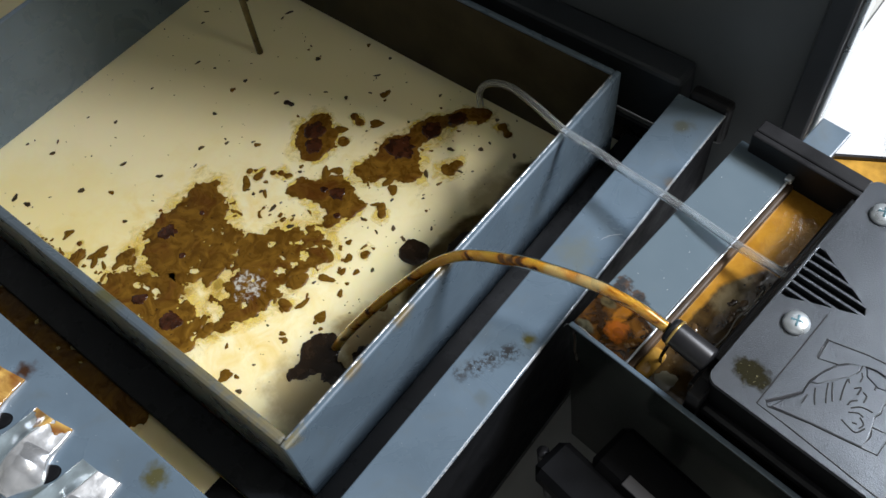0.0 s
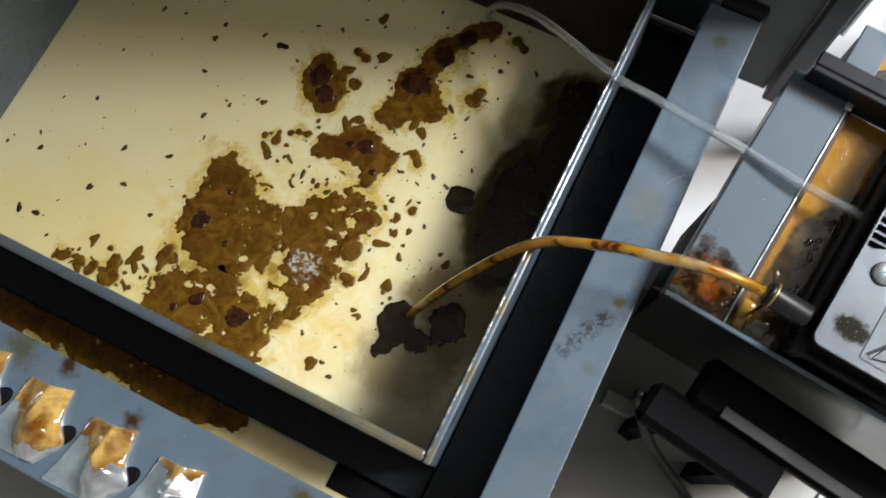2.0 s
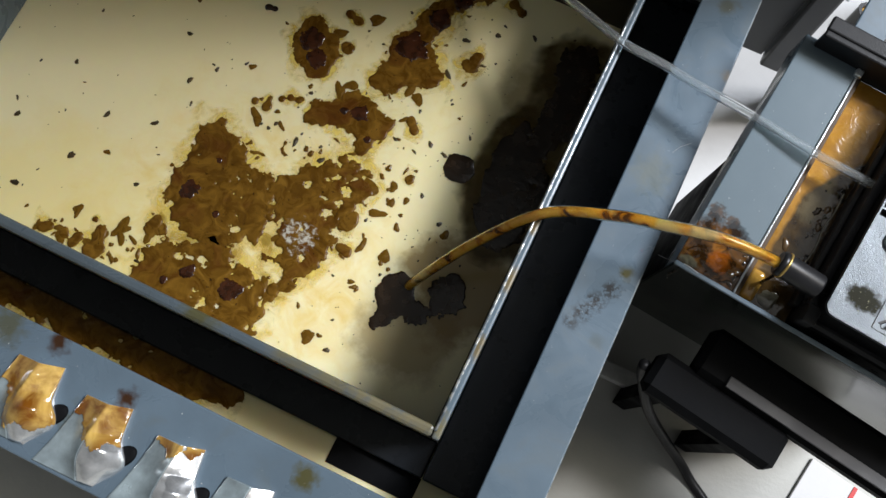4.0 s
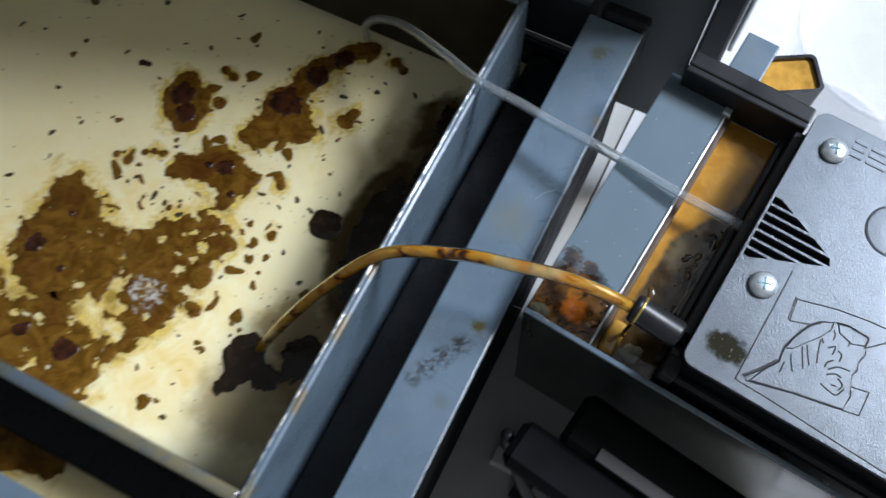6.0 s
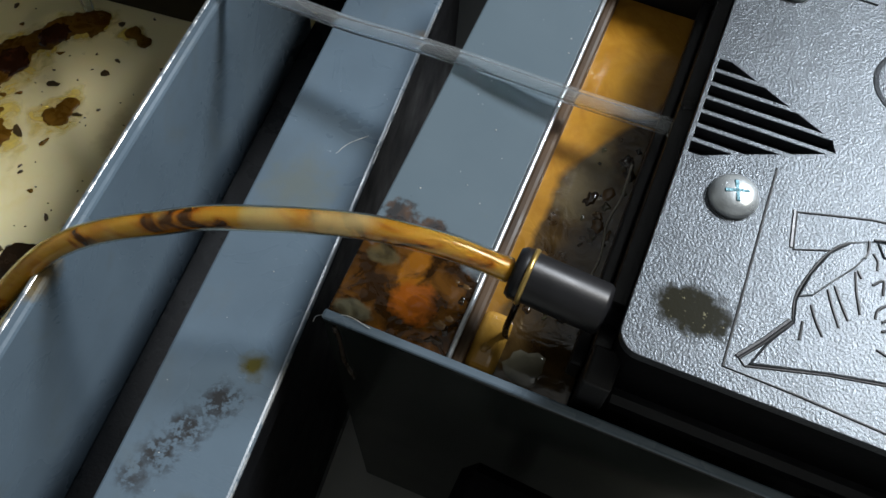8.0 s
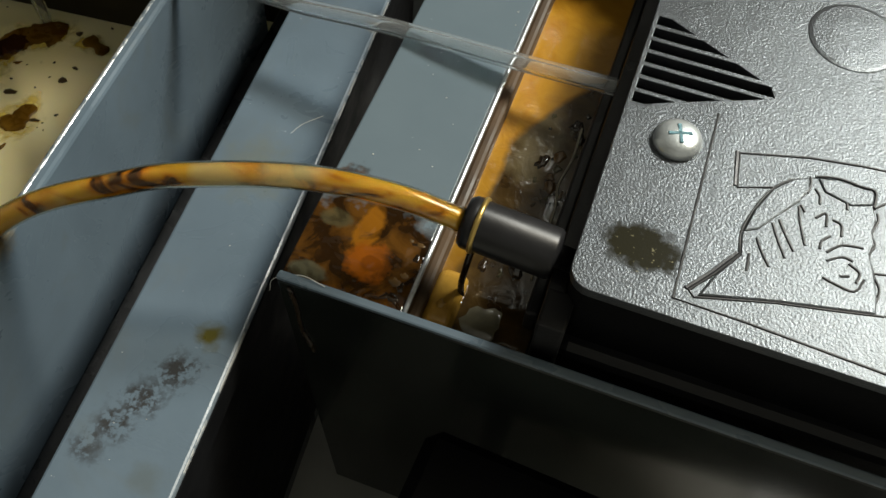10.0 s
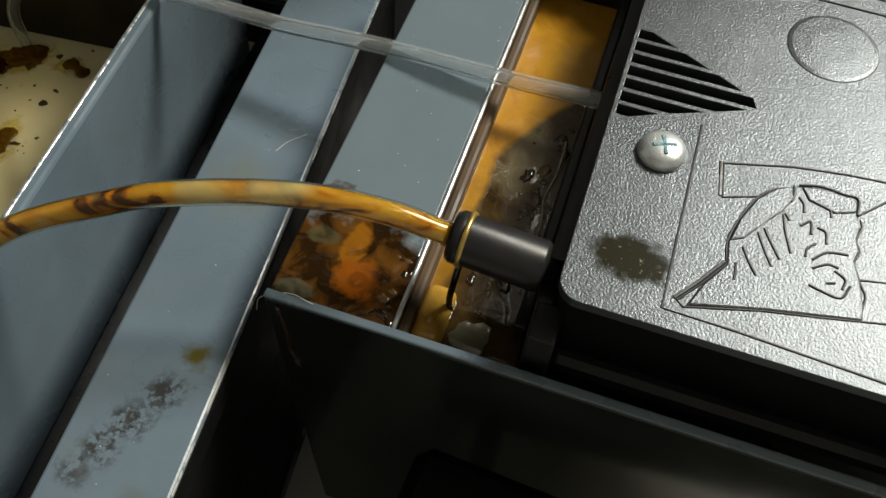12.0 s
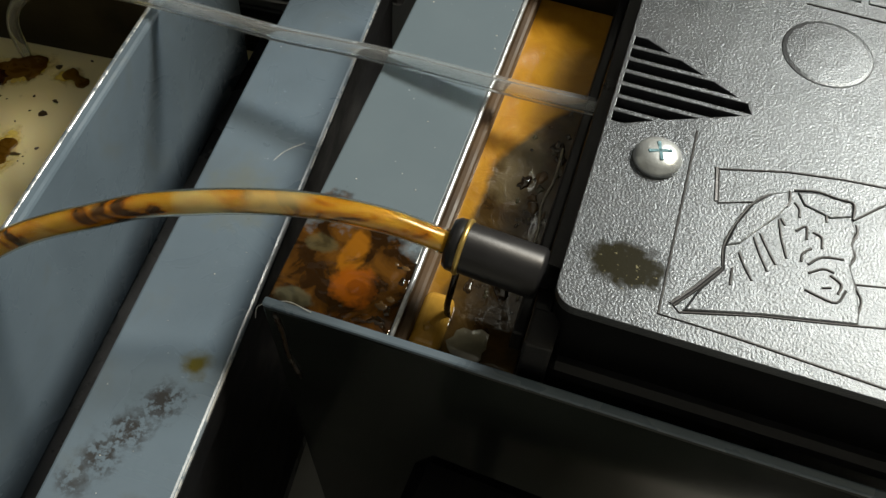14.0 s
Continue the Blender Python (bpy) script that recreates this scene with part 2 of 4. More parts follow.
# brown film round the dark scum, added to deepen the wall's shade
brown_shade_halo, nt, b = shader("brown_shade_edge")
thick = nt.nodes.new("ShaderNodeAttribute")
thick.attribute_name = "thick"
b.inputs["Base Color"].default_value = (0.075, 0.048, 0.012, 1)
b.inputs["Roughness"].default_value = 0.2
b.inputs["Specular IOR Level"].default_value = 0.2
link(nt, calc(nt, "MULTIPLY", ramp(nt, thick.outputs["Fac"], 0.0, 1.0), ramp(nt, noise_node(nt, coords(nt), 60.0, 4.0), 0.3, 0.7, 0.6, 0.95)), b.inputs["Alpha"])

olive_vinyl = plain("olive_stained_vinyl", (0.085, 0.062, 0.016), 0.3, vary=0.5, scale=90)
dark_lining = plain("dark_brown_lining", (0.032, 0.026, 0.015), 0.5, vary=0.5, scale=40, bumpy=0.2, fine=200)
gloss_black = plain("glossy_black_enamel", (0.016, 0.019, 0.017), 0.20, vary=0.35, scale=25.0, bumpy=0.03)
dark_paint_and_shade.node_tree.nodes["Principled BSDF"].inputs["Specular IOR Level"].default_value = 0.25
dark_lining.node_tree.nodes["Principled BSDF"].inputs["Specular IOR Level"].default_value = 0.12
rubber.node_tree.nodes["Principled BSDF"].inputs["Specular IOR Level"].default_value = 0.25
gloss_black.node_tree.nodes["Principled BSDF"].inputs["Specular IOR Level"].default_value = 0.22
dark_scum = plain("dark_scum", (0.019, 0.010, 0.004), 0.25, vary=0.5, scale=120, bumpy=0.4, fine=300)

# oil film in the trough: amber by the wiper, dark and clear elsewhere
oil_mat, nt, b = shader("amber_oil_film")
at = coords(nt, True)
sep = nt.nodes.new("ShaderNodeSeparateXYZ")
link(nt, at, sep.inputs[0])
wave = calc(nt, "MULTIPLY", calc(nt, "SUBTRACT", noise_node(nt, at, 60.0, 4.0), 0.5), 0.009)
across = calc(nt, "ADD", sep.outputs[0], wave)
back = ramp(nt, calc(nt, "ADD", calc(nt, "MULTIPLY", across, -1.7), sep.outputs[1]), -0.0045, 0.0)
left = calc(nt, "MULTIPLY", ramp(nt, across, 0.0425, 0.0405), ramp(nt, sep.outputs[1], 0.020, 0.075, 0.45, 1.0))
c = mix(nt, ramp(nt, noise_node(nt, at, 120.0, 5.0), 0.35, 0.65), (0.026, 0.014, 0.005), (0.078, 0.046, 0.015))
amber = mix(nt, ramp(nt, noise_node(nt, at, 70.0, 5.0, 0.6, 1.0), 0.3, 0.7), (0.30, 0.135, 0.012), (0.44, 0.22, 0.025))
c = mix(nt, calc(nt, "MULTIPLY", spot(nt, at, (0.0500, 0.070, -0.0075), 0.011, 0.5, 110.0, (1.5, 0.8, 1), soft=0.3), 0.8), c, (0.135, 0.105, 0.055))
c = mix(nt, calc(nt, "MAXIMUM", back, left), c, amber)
link(nt, c, b.inputs["Base Color"])
link(nt, ramp(nt, calc(nt, "MAXIMUM", back, left), 0, 1, 0.05, 0.16), b.inputs["Roughness"])
b.inputs["Coat Weight"].default_value = 0.35
bump(nt, b, noise_node(nt, at, 120.0, 3.0, 0.5, 1.2), 0.22, 0.002)

oil_amber = plain("amber_oil", (0.42, 0.23, 0.04), 0.09, vary=0.3, scale=120, bumpy=0.15, fine=160, coat=0.5)

brown_wall = plain("oil_browned_enamel", (0.048, 0.025, 0.008), 0.6, vary=0.5, scale=60, bumpy=0.15, fine=250)
brown_film = plain("brown_oil_film", (0.090, 0.050, 0.018), 0.16, vary=0.5, scale=90, bumpy=0.25, fine=200, coat=0.4)
clear_oil = plain("thin_clear_oil", (0.070, 0.062, 0.032), 0.05, vary=0.4, scale=150, bumpy=0.2, fine=160, coat=0.6)
grey_pool = plain("grey_oily_water", (0.115, 0.105, 0.072), 0.05, vary=0.4, scale=110, bumpy=0.3, fine=130, coat=0.6)
pale_oil = plain("pale_oil_emulsion", (0.30, 0.28, 0.22), 0.12, vary=0.3, scale=200, coat=0.4)
wet_oil = plain("wet_dark_oil", (0.022, 0.012, 0.005), 0.05, vary=0.5, scale=200, bumpy=0.2, fine=250, coat=0.6)



# tray with an oil spill in the front corner
tray_mat, nt, b = shader("oily_tray_enamel")
at = coords(nt, True)
c = mix(nt, ramp(nt, noise_node(nt, at, 25.0, 5.0), 0.3, 0.7), (0.101, 0.138, 0.164), (0.117, 0.156, 0.182))
spill = spot(nt, at, (0.016, 0.009, 0), 0.0255, 0.22, 120.0, (0.95, 1.05, 1), 0.12)
lip = spot(nt, at, (0.006, 0.034, 0), 0.005, 0.6, 240.0)
lip = calc(nt, "MAXIMUM", lip, spot(nt, at, (0.0165, 0.0325, 0), 0.0045, 0.6, 240.0))
flow = noise_node(nt, at, 120.0, 4.0, 0.55, 0.5)
c = mix(nt, calc(nt, "MAXIMUM", spill, calc(nt, "MULTIPLY", lip, 0.8)), c, mix(nt, ramp(nt, flow, 0.44, 0.60), (0.016, 0.007, 0.002), (0.080, 0.033, 0.006)))
for centre, radius, squash, tone, depth in (
        ((0.0070, 0.0215, 0), 0.0036, (0.8, 1.2, 1), (0.070, 0.062, 0.030), 0.6), ((0.0060, 0.0040, 0), 0.0038, (0.7, 1.4, 1), (0.085, 0.088, 0.056), 0.6),
        ((0.0165, 0.0215, 0), 0.0060, (1.7, 0.75, 1), (0.190, 0.072, 0.007), 0.9),
        ((0.0200, 0.0120, 0), 0.0062, (1, 1, 1), (0.185, 0.050, 0.005), 0.95), ((0.0207, 0.0115, 0), 0.0030, (1, 1.2, 1), (0.100, 0.026, 0.003), 0.8)):
    blot = calc(nt, "MULTIPLY", spot(nt, at, centre, radius, 0.30, 190.0, squash, 0.14), depth)
    c = mix(nt, calc(nt, "MULTIPLY", blot, ramp(nt, flow, 0.36, 0.48, 0.35, 1.0)), c, tone)
link(nt, c, b.inputs["Base Color"])
link(nt, ramp(nt, spill, 0, 1, 0.30, 0.035), b.inputs["Roughness"])
n = nt.nodes.new("ShaderNodeBump")
n.inputs["Distance"].default_value = 0.002
link(nt, ramp(nt, spill, 0, 1, 0.02, 0.55), n.inputs["Strength"])
link(nt, noise_node(nt, at, 130.0, 2.0, 0.45, 0.4), n.inputs["Height"])
link(nt, n.outputs["Normal"], b.inputs["Normal"])

# clear hose, and hose filled with streaks of oil
clear_hose, nt, b = shader("clear_vinyl")
b.inputs["Base Color"].default_value = (0.93, 0.96, 0.97, 1)
b.inputs["Roughness"].default_value = 0.06
b.inputs["Transmission Weight"].default_value = 0.92
b.inputs["IOR"].default_value = 1.22

thin_film, nt, b = shader("thin_clear_plastic")
b.inputs["Base Color"].default_value = (0.86, 0.89, 0.92, 1)
b.inputs["Roughness"].default_value = 0.08
b.inputs["Alpha"].default_value = 0.20

oily_hose, nt, b = shader("oil_streaked_vinyl")
at = coords(nt)
streak = nt.nodes.new("ShaderNodeMapping")
streak.inputs["Scale"].default_value = (55, 150, 150)
link(nt, at, streak.inputs[0])
n1 = noise_node(nt, streak.outputs[0], 1.0, 4.0, 0.55, 0.7)
c = mix(nt, ramp(nt, n1, 0.38, 0.44), (0.070, 0.018, 0.002), (0.46, 0.17, 0.008))
c = mix(nt, ramp(nt, n1, 0.42, 0.55), c, (0.62, 0.36, 0.050))
c = mix(nt, calc(nt, "MULTIPLY", ramp(nt, noise_node(nt, at, 42.0, 2.0), 0.53, 0.66), 0.8), c, (0.62, 0.54, 0.32))
link(nt, c, b.inputs["Base Color"])
b.inputs["Roughness"].default_value = 0.15
b.inputs["Coat Weight"].default_value = 0.8
b.inputs["Subsurface Weight"].default_value = 0.15
b.inputs["Subsurface Radius"].default_value = (0.004, 0.002, 0.001)

slope_sheet = plain("thin_grey_enamel", (0.30, 0.36, 0.38), 0.22, metal=0.35, vary=0.35, scale=70, bumpy=0.25, fine=140)
hose_skin, nt, b = shader("yellowed_vinyl")
b.inputs["Base Color"].default_value = (0.98, 0.93, 0.78, 1)
b.inputs["Roughness"].default_value = 0.10
b.inputs["Transmission Weight"].default_value = 1.0
b.inputs["IOR"].default_value = 1.12

clip_metal = plain("satin_aluminium", (0.88, 0.90, 0.92), 0.20, metal=0.85, vary=0.2, scale=120, bumpy=0.7, fine=120)

oily_tab, nt, b = shader("oil_smeared_polycarbonate")
at = coords(nt)
c = mix(nt, ramp(nt, noise_node(nt, at, 70.0, 4.0, 0.55, 0.6), 0.36, 0.66), (0.16, 0.055, 0.005), (0.56, 0.36, 0.090))
link(nt, c, b.inputs["Base Color"])
b.inputs["Roughness"].default_value = 0.1
b.inputs["Coat Weight"].default_value = 0.7
bump(nt, b, noise_node(nt, at, 110.0, 3.0), 0.28, 0.002)


# ---- building helpers ----
def part(name, bm, material, parent=None, label="", smooth=False):
    me = bpy.data.meshes.new(name)
    bmesh.ops.recalc_face_normals(bm, faces=bm.faces[:])
    bm.to_mesh(me)
    bm.free()
    me.materials.append(material)
    if smooth:
        me.polygons.foreach_set("use_smooth", [True] * len(me.polygons))
    ob = new(name, me)
    ob.parent = parent
    if label:
        ob["label"] = label
    return ob


def thing(name, label, category, m=None, kind="", group=""):
    ob = new(name)
    ob.empty_display_size = 0.02
    if m is not None:
        ob.matrix_world = m
    return tagged(ob, label, category, group, kind)


def block(lo, hi, bevel=0.0, segments=2):
    bm = bmesh.new()
    bmesh.ops.create_cube(bm, size=1)
    for v in bm.verts:
        v.co = Vector([(a + b) / 2 + c * (b - a) for a, b, c in zip(lo, hi, v.co)])
    if bevel:
        bmesh.ops.bevel(bm, geom=bm.edges[:], offset=bevel, segments=segments, profile=0.5, affect="EDGES")
    return bm


def curve_through(points, steps=10):
    p = [Vector(q) for q in points]
    p = [2 * p[0] - p[1]] + p + [2 * p[-1] - p[-2]]
    out = []
    for i in range(1, len(p) - 2):
        for k in range(steps):
            t = k / steps
            a, b, c, d = p[i - 1:i + 3]
            out.append(0.5 * (2 * b + (c - a) * t + (2 * a - 5 * b + 4 * c - d) * t * t + (3 * b - a - 3 * c + d) * t ** 3))
    return out + [p[-2]]


def hose(points, radius, sides=16, steps=10, hollow=0.0):
    """A round hose swept along a smooth line; hollow: its inner radius."""
    line = curve_through(points, steps) if steps else [Vector(q) for q in points]
    bm = bmesh.new()
    shells = []
    for r in ([radius, hollow] if hollow else [radius]):
        rings, up = [], Vector((0.05, 0.1, 1))
        for i, q in enumerate(line):
            way = (line[min(i + 1, len(line) - 1)] - line[max(i - 1, 0)]).normalized()
            side = way.cross(up).normalized()
            up = side.cross(way)
            rings.append([bm.verts.new(q + r * (math.cos(a) * side + math.sin(a) * up)) for a in [2 * math.pi * k / sides for k in range(sides)]])
        for a, b in zip(rings, rings[1:]):
            for k in range(sides):
                bm.faces.new((a[k], a[(k + 1) % sides], b[(k + 1) % sides], b[k]))
        shells.append(rings)
    if hollow:
        for end in (0, -1):
            a, b = shells[0][end], shells[1][end]
            for k in range(sides):
                bm.faces.new((a[k], a[(k + 1) % sides], b[(k + 1) % sides], b[k]))
    else:
        bm.faces.new(shells[0][0])
        bm.faces.new(shells[0][-1])
    return bm


def lathe(profile, m, sides=32):
    """A body of revolution: (radius, height) pairs turned about z, at the pose m."""
    bm = bmesh.new()
    rings = [[bm.verts.new(m @ Vector((r * math.cos(a), r * math.sin(a), h))) for a in [2 * math.pi * k / sides for k in range(sides)]] for r, h in profile]
    for a, b in zip(rings, rings[1:]):
        for k in range(sides):
            bm.faces.new((a[k], a[(k + 1) % sides], b[(k + 1) % sides], b[k]))
    bm.faces.new(rings[0])
    bm.faces.new(rings[-1])
    return bm


def outline(points, z, depth, holes=()):
    """A flat plate of that outline, its top at z, with holes right through."""
    bm = bmesh.new()
    edges, loops = [], []
    for loop in (points, *holes):
        vs = [bm.verts.new((x, y, z)) for x, y in loop]
        loops.append(vs)
        edges += [bm.edges.new((a, b)) for a, b in zip(vs, vs[1:] + vs[:1])]
    bmesh.ops.triangle_fill(bm, use_beauty=True, use_dissolve=False, edges=edges, normal=(0, 0, 1))
    for vs in loops:
        low = [bm.verts.new((v.co.x, v.co.y, z - depth)) for v in vs]
        n = len(vs)
        for i in range(n):
            bm.faces.new((vs[i], vs[(i + 1) % n], low[(i + 1) % n], low[i]))
    return bm


# ---- the room: unseen walls and ceiling added to close it and bounce light ----
def wall(name, lo, hi, material, label):
    ob = part(name, block(lo, hi), material)
    return tagged(ob, label, "wall", kind="structure")


FLOOR = -0.20
ob = part("floor", block((-2, -2, FLOOR - 0.1), (2.8, 2.8, FLOOR)), concrete)
tagged(ob, "light grey sealed concrete workshop floor", "floor", kind="structure")
ob = part("ceiling", block((-2, -2, 2.4), (2.8, 2.8, 2.5)), white_wall)
tagged(ob, "unseen plain grey ceiling added to close the room", "ceiling", kind="structure")
wall("wall_north", (-2, 2.8, FLOOR), (2.8, 2.9, 2.4), white_wall, "unseen plain grey wall added to close the room")
wall("wall_south", (-2, -2.1, FLOOR), (2.8, -2, 2.4), white_wall, "unseen plain grey wall added to close the room")
wall("wall_east", (2.8, -2, FLOOR), (2.9, 2.8, 2.4), white_wall, "unseen plain grey wall added to close the room")
wall("wall_west", (-2.1, -2, FLOOR), (-2, 2.8, 2.4), white_wall, "unseen plain grey wall added to close the room")

# ---- the machine's dark side panel behind the tank ----
panel = thing("machine_panel", "charcoal enamelled machine side panel standing behind the coolant tank", "machine panel", pose(0, 0, 0))
part("sheet", block((-0.75, 0.345, -0.13), (0.092, 0.350, 0.62), 0.001), panel_paint, panel)
part("edge_post", block((0.0925, 0.337, -0.13), (0.108, 0.352, 0.62), 0.002), post_paint, panel)
part("edge_trim", block((0.1085, 0.340, -0.03), (0.1115, 0.352, 0.62), 0.001), steel, panel, "bright metal edge trim")
part("ledge", block((-0.60, 0.322, -0.06), (0.030, 0.3445, -0.012), 0.003), post_paint, panel, "black lower ledge of the panel")

# ---- inner tank ----
LEVEL = -0.085
tank = thing("inner_tank", "blue-grey enamelled sheet steel inner coolant tank with scum-stained rim", "tank", pose(0, 0, 0))
W, D, BOT = -0.378, 0.300, -0.16
part("right_wall", block((-0.0042, 0.0, BOT), (0, D, 0), 0.0012), paint_rim, tank)
part("rim_wear_glints", hose([(-0.0036, 0.004, -0.0006), (-0.0036, 0.10, -0.0006), (-0.0036, 0.20, -0.0006), (-0.0036, D - 0.006, -0.0006)], 0.0009, 10, 4), worn_glint_edge, tank, "worn edge with its wet glints coloured in", smooth=True)
part("left_wall", block((W, 0.0065, BOT), (W + 0.004, D - 0.0045, 0), 0.0012), paint, tank)
part("front_wall", block((W, 0.0, BOT), (-0.0044, 0.0062, -0.0005), 0.0020), paint_shaded_rim, tank)
part("back_wall", block((W, D - 0.0042, BOT), (-0.0044, D, -0.0005), 0.0012), paint, tank)
part("back_lining", block((W + 0.0042, D - 0.0050, BOT), (-0.0054, D - 0.0044, -0.002)), dark_lining, tank, "thin dark brown sheet over the inner face")
part("side_lining", block((-0.0052, 0.0070, BOT), (-0.0044, D - 0.0052, -0.002)), dark_lining, tank, "thin dark brown sheet over the inner face")
# black strips and plate added where the coolant lies in the walls' shade
part("front_shade_strip", block((W, -0.0235, -0.082), (0.0, -0.0005, -0.078), 0.001), dark_paint_and_shade, tank, "black strip added for the shade along the front wall")
part("corner_shade_plate", block((-0.056, -0.0395, -0.0870), (0.0002, -0.0238, -0.0842), 0.0005), matt_black, tank)
part("side_shade_strip", block((0.0005, -0.0235, -0.076), (0.0570, 0.3175, -0.072), 0.001), dark_paint_and_shade, tank, "black strip added for the shade beside the right wall")

# ---- outer tank ----
outer = thing("outer_tank", "blue-grey enamelled outer coolant tank with a flat folded rim, oil-stained", "tank", pose(0, 0, 0))
part("side_rim", block((0.030, -0.0375, -0.0225), (0.0625, 0.322, -0.020), 0.0008), paint_channel, outer)
# fold and side wall are coloured black for the skimmer's shade
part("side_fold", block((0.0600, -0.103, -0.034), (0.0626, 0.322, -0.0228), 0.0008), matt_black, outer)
part("side_wall", block((0.0575, -0.103, -0.16), (0.0598, 0.322, -0.0345), 0.0005), matt_black, outer, "side wall under the folded rim, coloured black for its shade")
part("rim_edge", hose([(0.0619, -0.103, -0.0212), (0.0619, 0.1, -0.0212), (0.0619, 0.322, -0.0212)], 0.0009, 10, 4), worn_glint_edge, outer, "worn bright folded edge")
part("rim_cap", block((0.036, 0.3225, -0.05), (0.0645, 0.333, -0.016), 0.003), rubber, outer, "black rubber end cap")
part("front_rim", block((-0.62, -0.103, -0.0285), (0.0595, -0.038, -0.026), 0.0008), paint_front, outer)
part("front_fold", block((-0.62, -0.103, -0.16), (0.0595, -0.1005, -0.0288), 0.0008), paint_front, outer)
part("back_side", block((-0.62, 0.3185, -0.16), (0.0595, 0.3215, -0.061), 0.0008), dark_paint_and_shade, outer)
part("left_side", block((-0.62, -0.1, -0.16), (-0.617, 0.318, -0.02), 0.0008), paint, outer)
part("bottom", block((-0.62, -0.1, -0.17), (0.0595, 0.318, -0.1605)), dark_paint_and_shade, outer)
for i in range(3):
    x = -0.5 + i * 0.22
    part("foot", block((x, -0.06, FLOOR), (x + 0.06, 0.28, -0.1702), 0.002), dark_paint_and_shade, outer)

bm = bmesh.new()
bmesh.ops.create_grid(bm, x_segments=40, y_segments=30, size=0.5)
for v in bm.verts:
    v.co = Vector((-0.279 + v.co.x * 0.674, 0.109 + v.co.y * 0.416, LEVEL))
ob = part("coolant", bm, coolant_mat)
tagged(ob, "milky cream water-based coolant with a yellow oil film", "coolant", kind="structure")


# ---- floating scum ----
def scum_sheet(name, parent, balls, material, seed, cell, rag, scale, high, bias, lift, grow=1.0):
    """A ragged floating patch: the place where a few soft balls and noise add up past one half."""
    balls = [(x, y, r * grow) for x, y, r in balls]
    x0 = min(x - 1.7 * r for x, y, r in balls)
    x1 = max(x + 1.7 * r for x, y, r in balls)
    y0 = min(y - 1.7 * r for x, y, r in balls)
    y1 = max(y + 1.7 * r for x, y, r in balls)
    nx, ny = int((x1 - x0) / cell) + 2, int((y1 - y0) / cell) + 2

    def field(i, j):
        x, y = x0 + i * cell, y0 + j * cell
        s = sum(math.exp(-0.69 * ((x - a) ** 2 + (y - b) ** 2) / (r * r)) for a, b, r in balls)
        w = noise.fractal(Vector((x * scale, y * scale, seed)), 0.75, 2.1, 5) + 0.7 * noise.noise(Vector((x * scale * 0.42, y * scale * 0.42, seed + 9)))
        return min(s, 0.86) + rag * 0.5 * w - 0.5 + bias

    f = [[field(i, j) for j in range(ny)] for i in range(nx)]
    bm, cache = bmesh.new(), {}
    thick = bm.verts.layers.float.new("thick")

    def corner(i, j):
        if (i, j) not in cache:
            h = high * min(1.0, f[i][j] * 4) ** 0.5
            cache[i, j] = bm.verts.new((x0 + i * cell, y0 + j * cell, LEVEL + lift + 0.0001 + h))
            cache[i, j][thick] = min(1.0, f[i][j] * 2.5)
        return cache[i, j]

    def cut(a, b):
        key = (min(a, b), max(a, b))
        if key not in cache:
            (i, j), (k, l) = key
            t = f[i][j] / (f[i][j] - f[k][l])
            cache[key] = bm.verts.new((x0 + (i + (k - i) * t) * cell, y0 + (j + (l - j) * t) * cell, LEVEL + lift))
        return cache[key]

    for i in range(nx - 1):
        for j in range(ny - 1):
            ring = [(i, j), (i + 1, j), (i + 1, j + 1), (i, j + 1)]
            poly = []
            for a, b in zip(ring, ring[1:] + ring[:1]):
                if f[a[0]][a[1]] > 0:
                    poly.append(corner(*a))
                if (f[a[0]][a[1]] > 0) != (f[b[0]][b[1]] > 0):
                    poly.append(cut(a, b))
            if len(poly) >= 3:
                bm.faces.new(poly)
    left, first = set(bm.verts), None
    islets = []
    while left:
        todo, seen = [left.pop()], set()
        while todo:
            v = todo.pop()
            seen.add(v)
            for e in v.link_edges:
                o = e.other_vert(v)
                if o in left:
                    left.discard(o)
                    todo.append(o)
        islets.append(seen)
    for seen in sorted(islets, key=len, reverse=True):
        if first and len(seen) < 14:
            break
        piece, table = bmesh.new(), {}
        depth = piece.verts.layers.float.new("thick")
        for v in sorted(seen, key=lambda q: (q.co.x, q.co.y)):
            table[v] = piece.verts.new(v.co)
            table[v][depth] = v[thick]
        for face in bm.faces:
            if face.verts[0] in seen:
                piece.faces.new([table[v] for v in face.verts])
        ob = part(name if first is None else "islet", piece, material, parent, smooth=True)
        first = first or ob
    bm.free()
    return first


def scum(name, label, balls, material, seed, cell=0.0009, rag=0.90, scale=120.0, high=0.0006, halo=1.40, pits=()):
    ob = thing(name, label, "scum", pose(0, 0, 0), group="floating scum")
    scum_sheet("raft", ob, balls, material, seed, cell, rag, scale, high, 0.0, 0.0003)
    for x, y, r in pits:
        scum_sheet("pit", ob, [(x, y, r)], pit_mat, seed + x, 0.0006, 0.55, 190.0, 0.0004, 0.0, 0.0009)["label"] = "dark red-brown blister"
    if material is scum_mat:
        scum_sheet("edge_halo", ob, balls, halo_mat, seed + 0.5, cell * 1.3, 1.0, scale * 0.6, 0.0, 0.10, 0.00012, halo)["label"] = "thin yellow oil halo"
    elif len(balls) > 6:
        scum_sheet("edge_halo", ob, balls, brown_shade_halo, seed + 0.5, cell * 1.6, 0.6, scale * 0.6, 0.0, 0.16, 0.00012, 1.6)["label"] = "thin brown film deepening the wall's shade"
    return ob


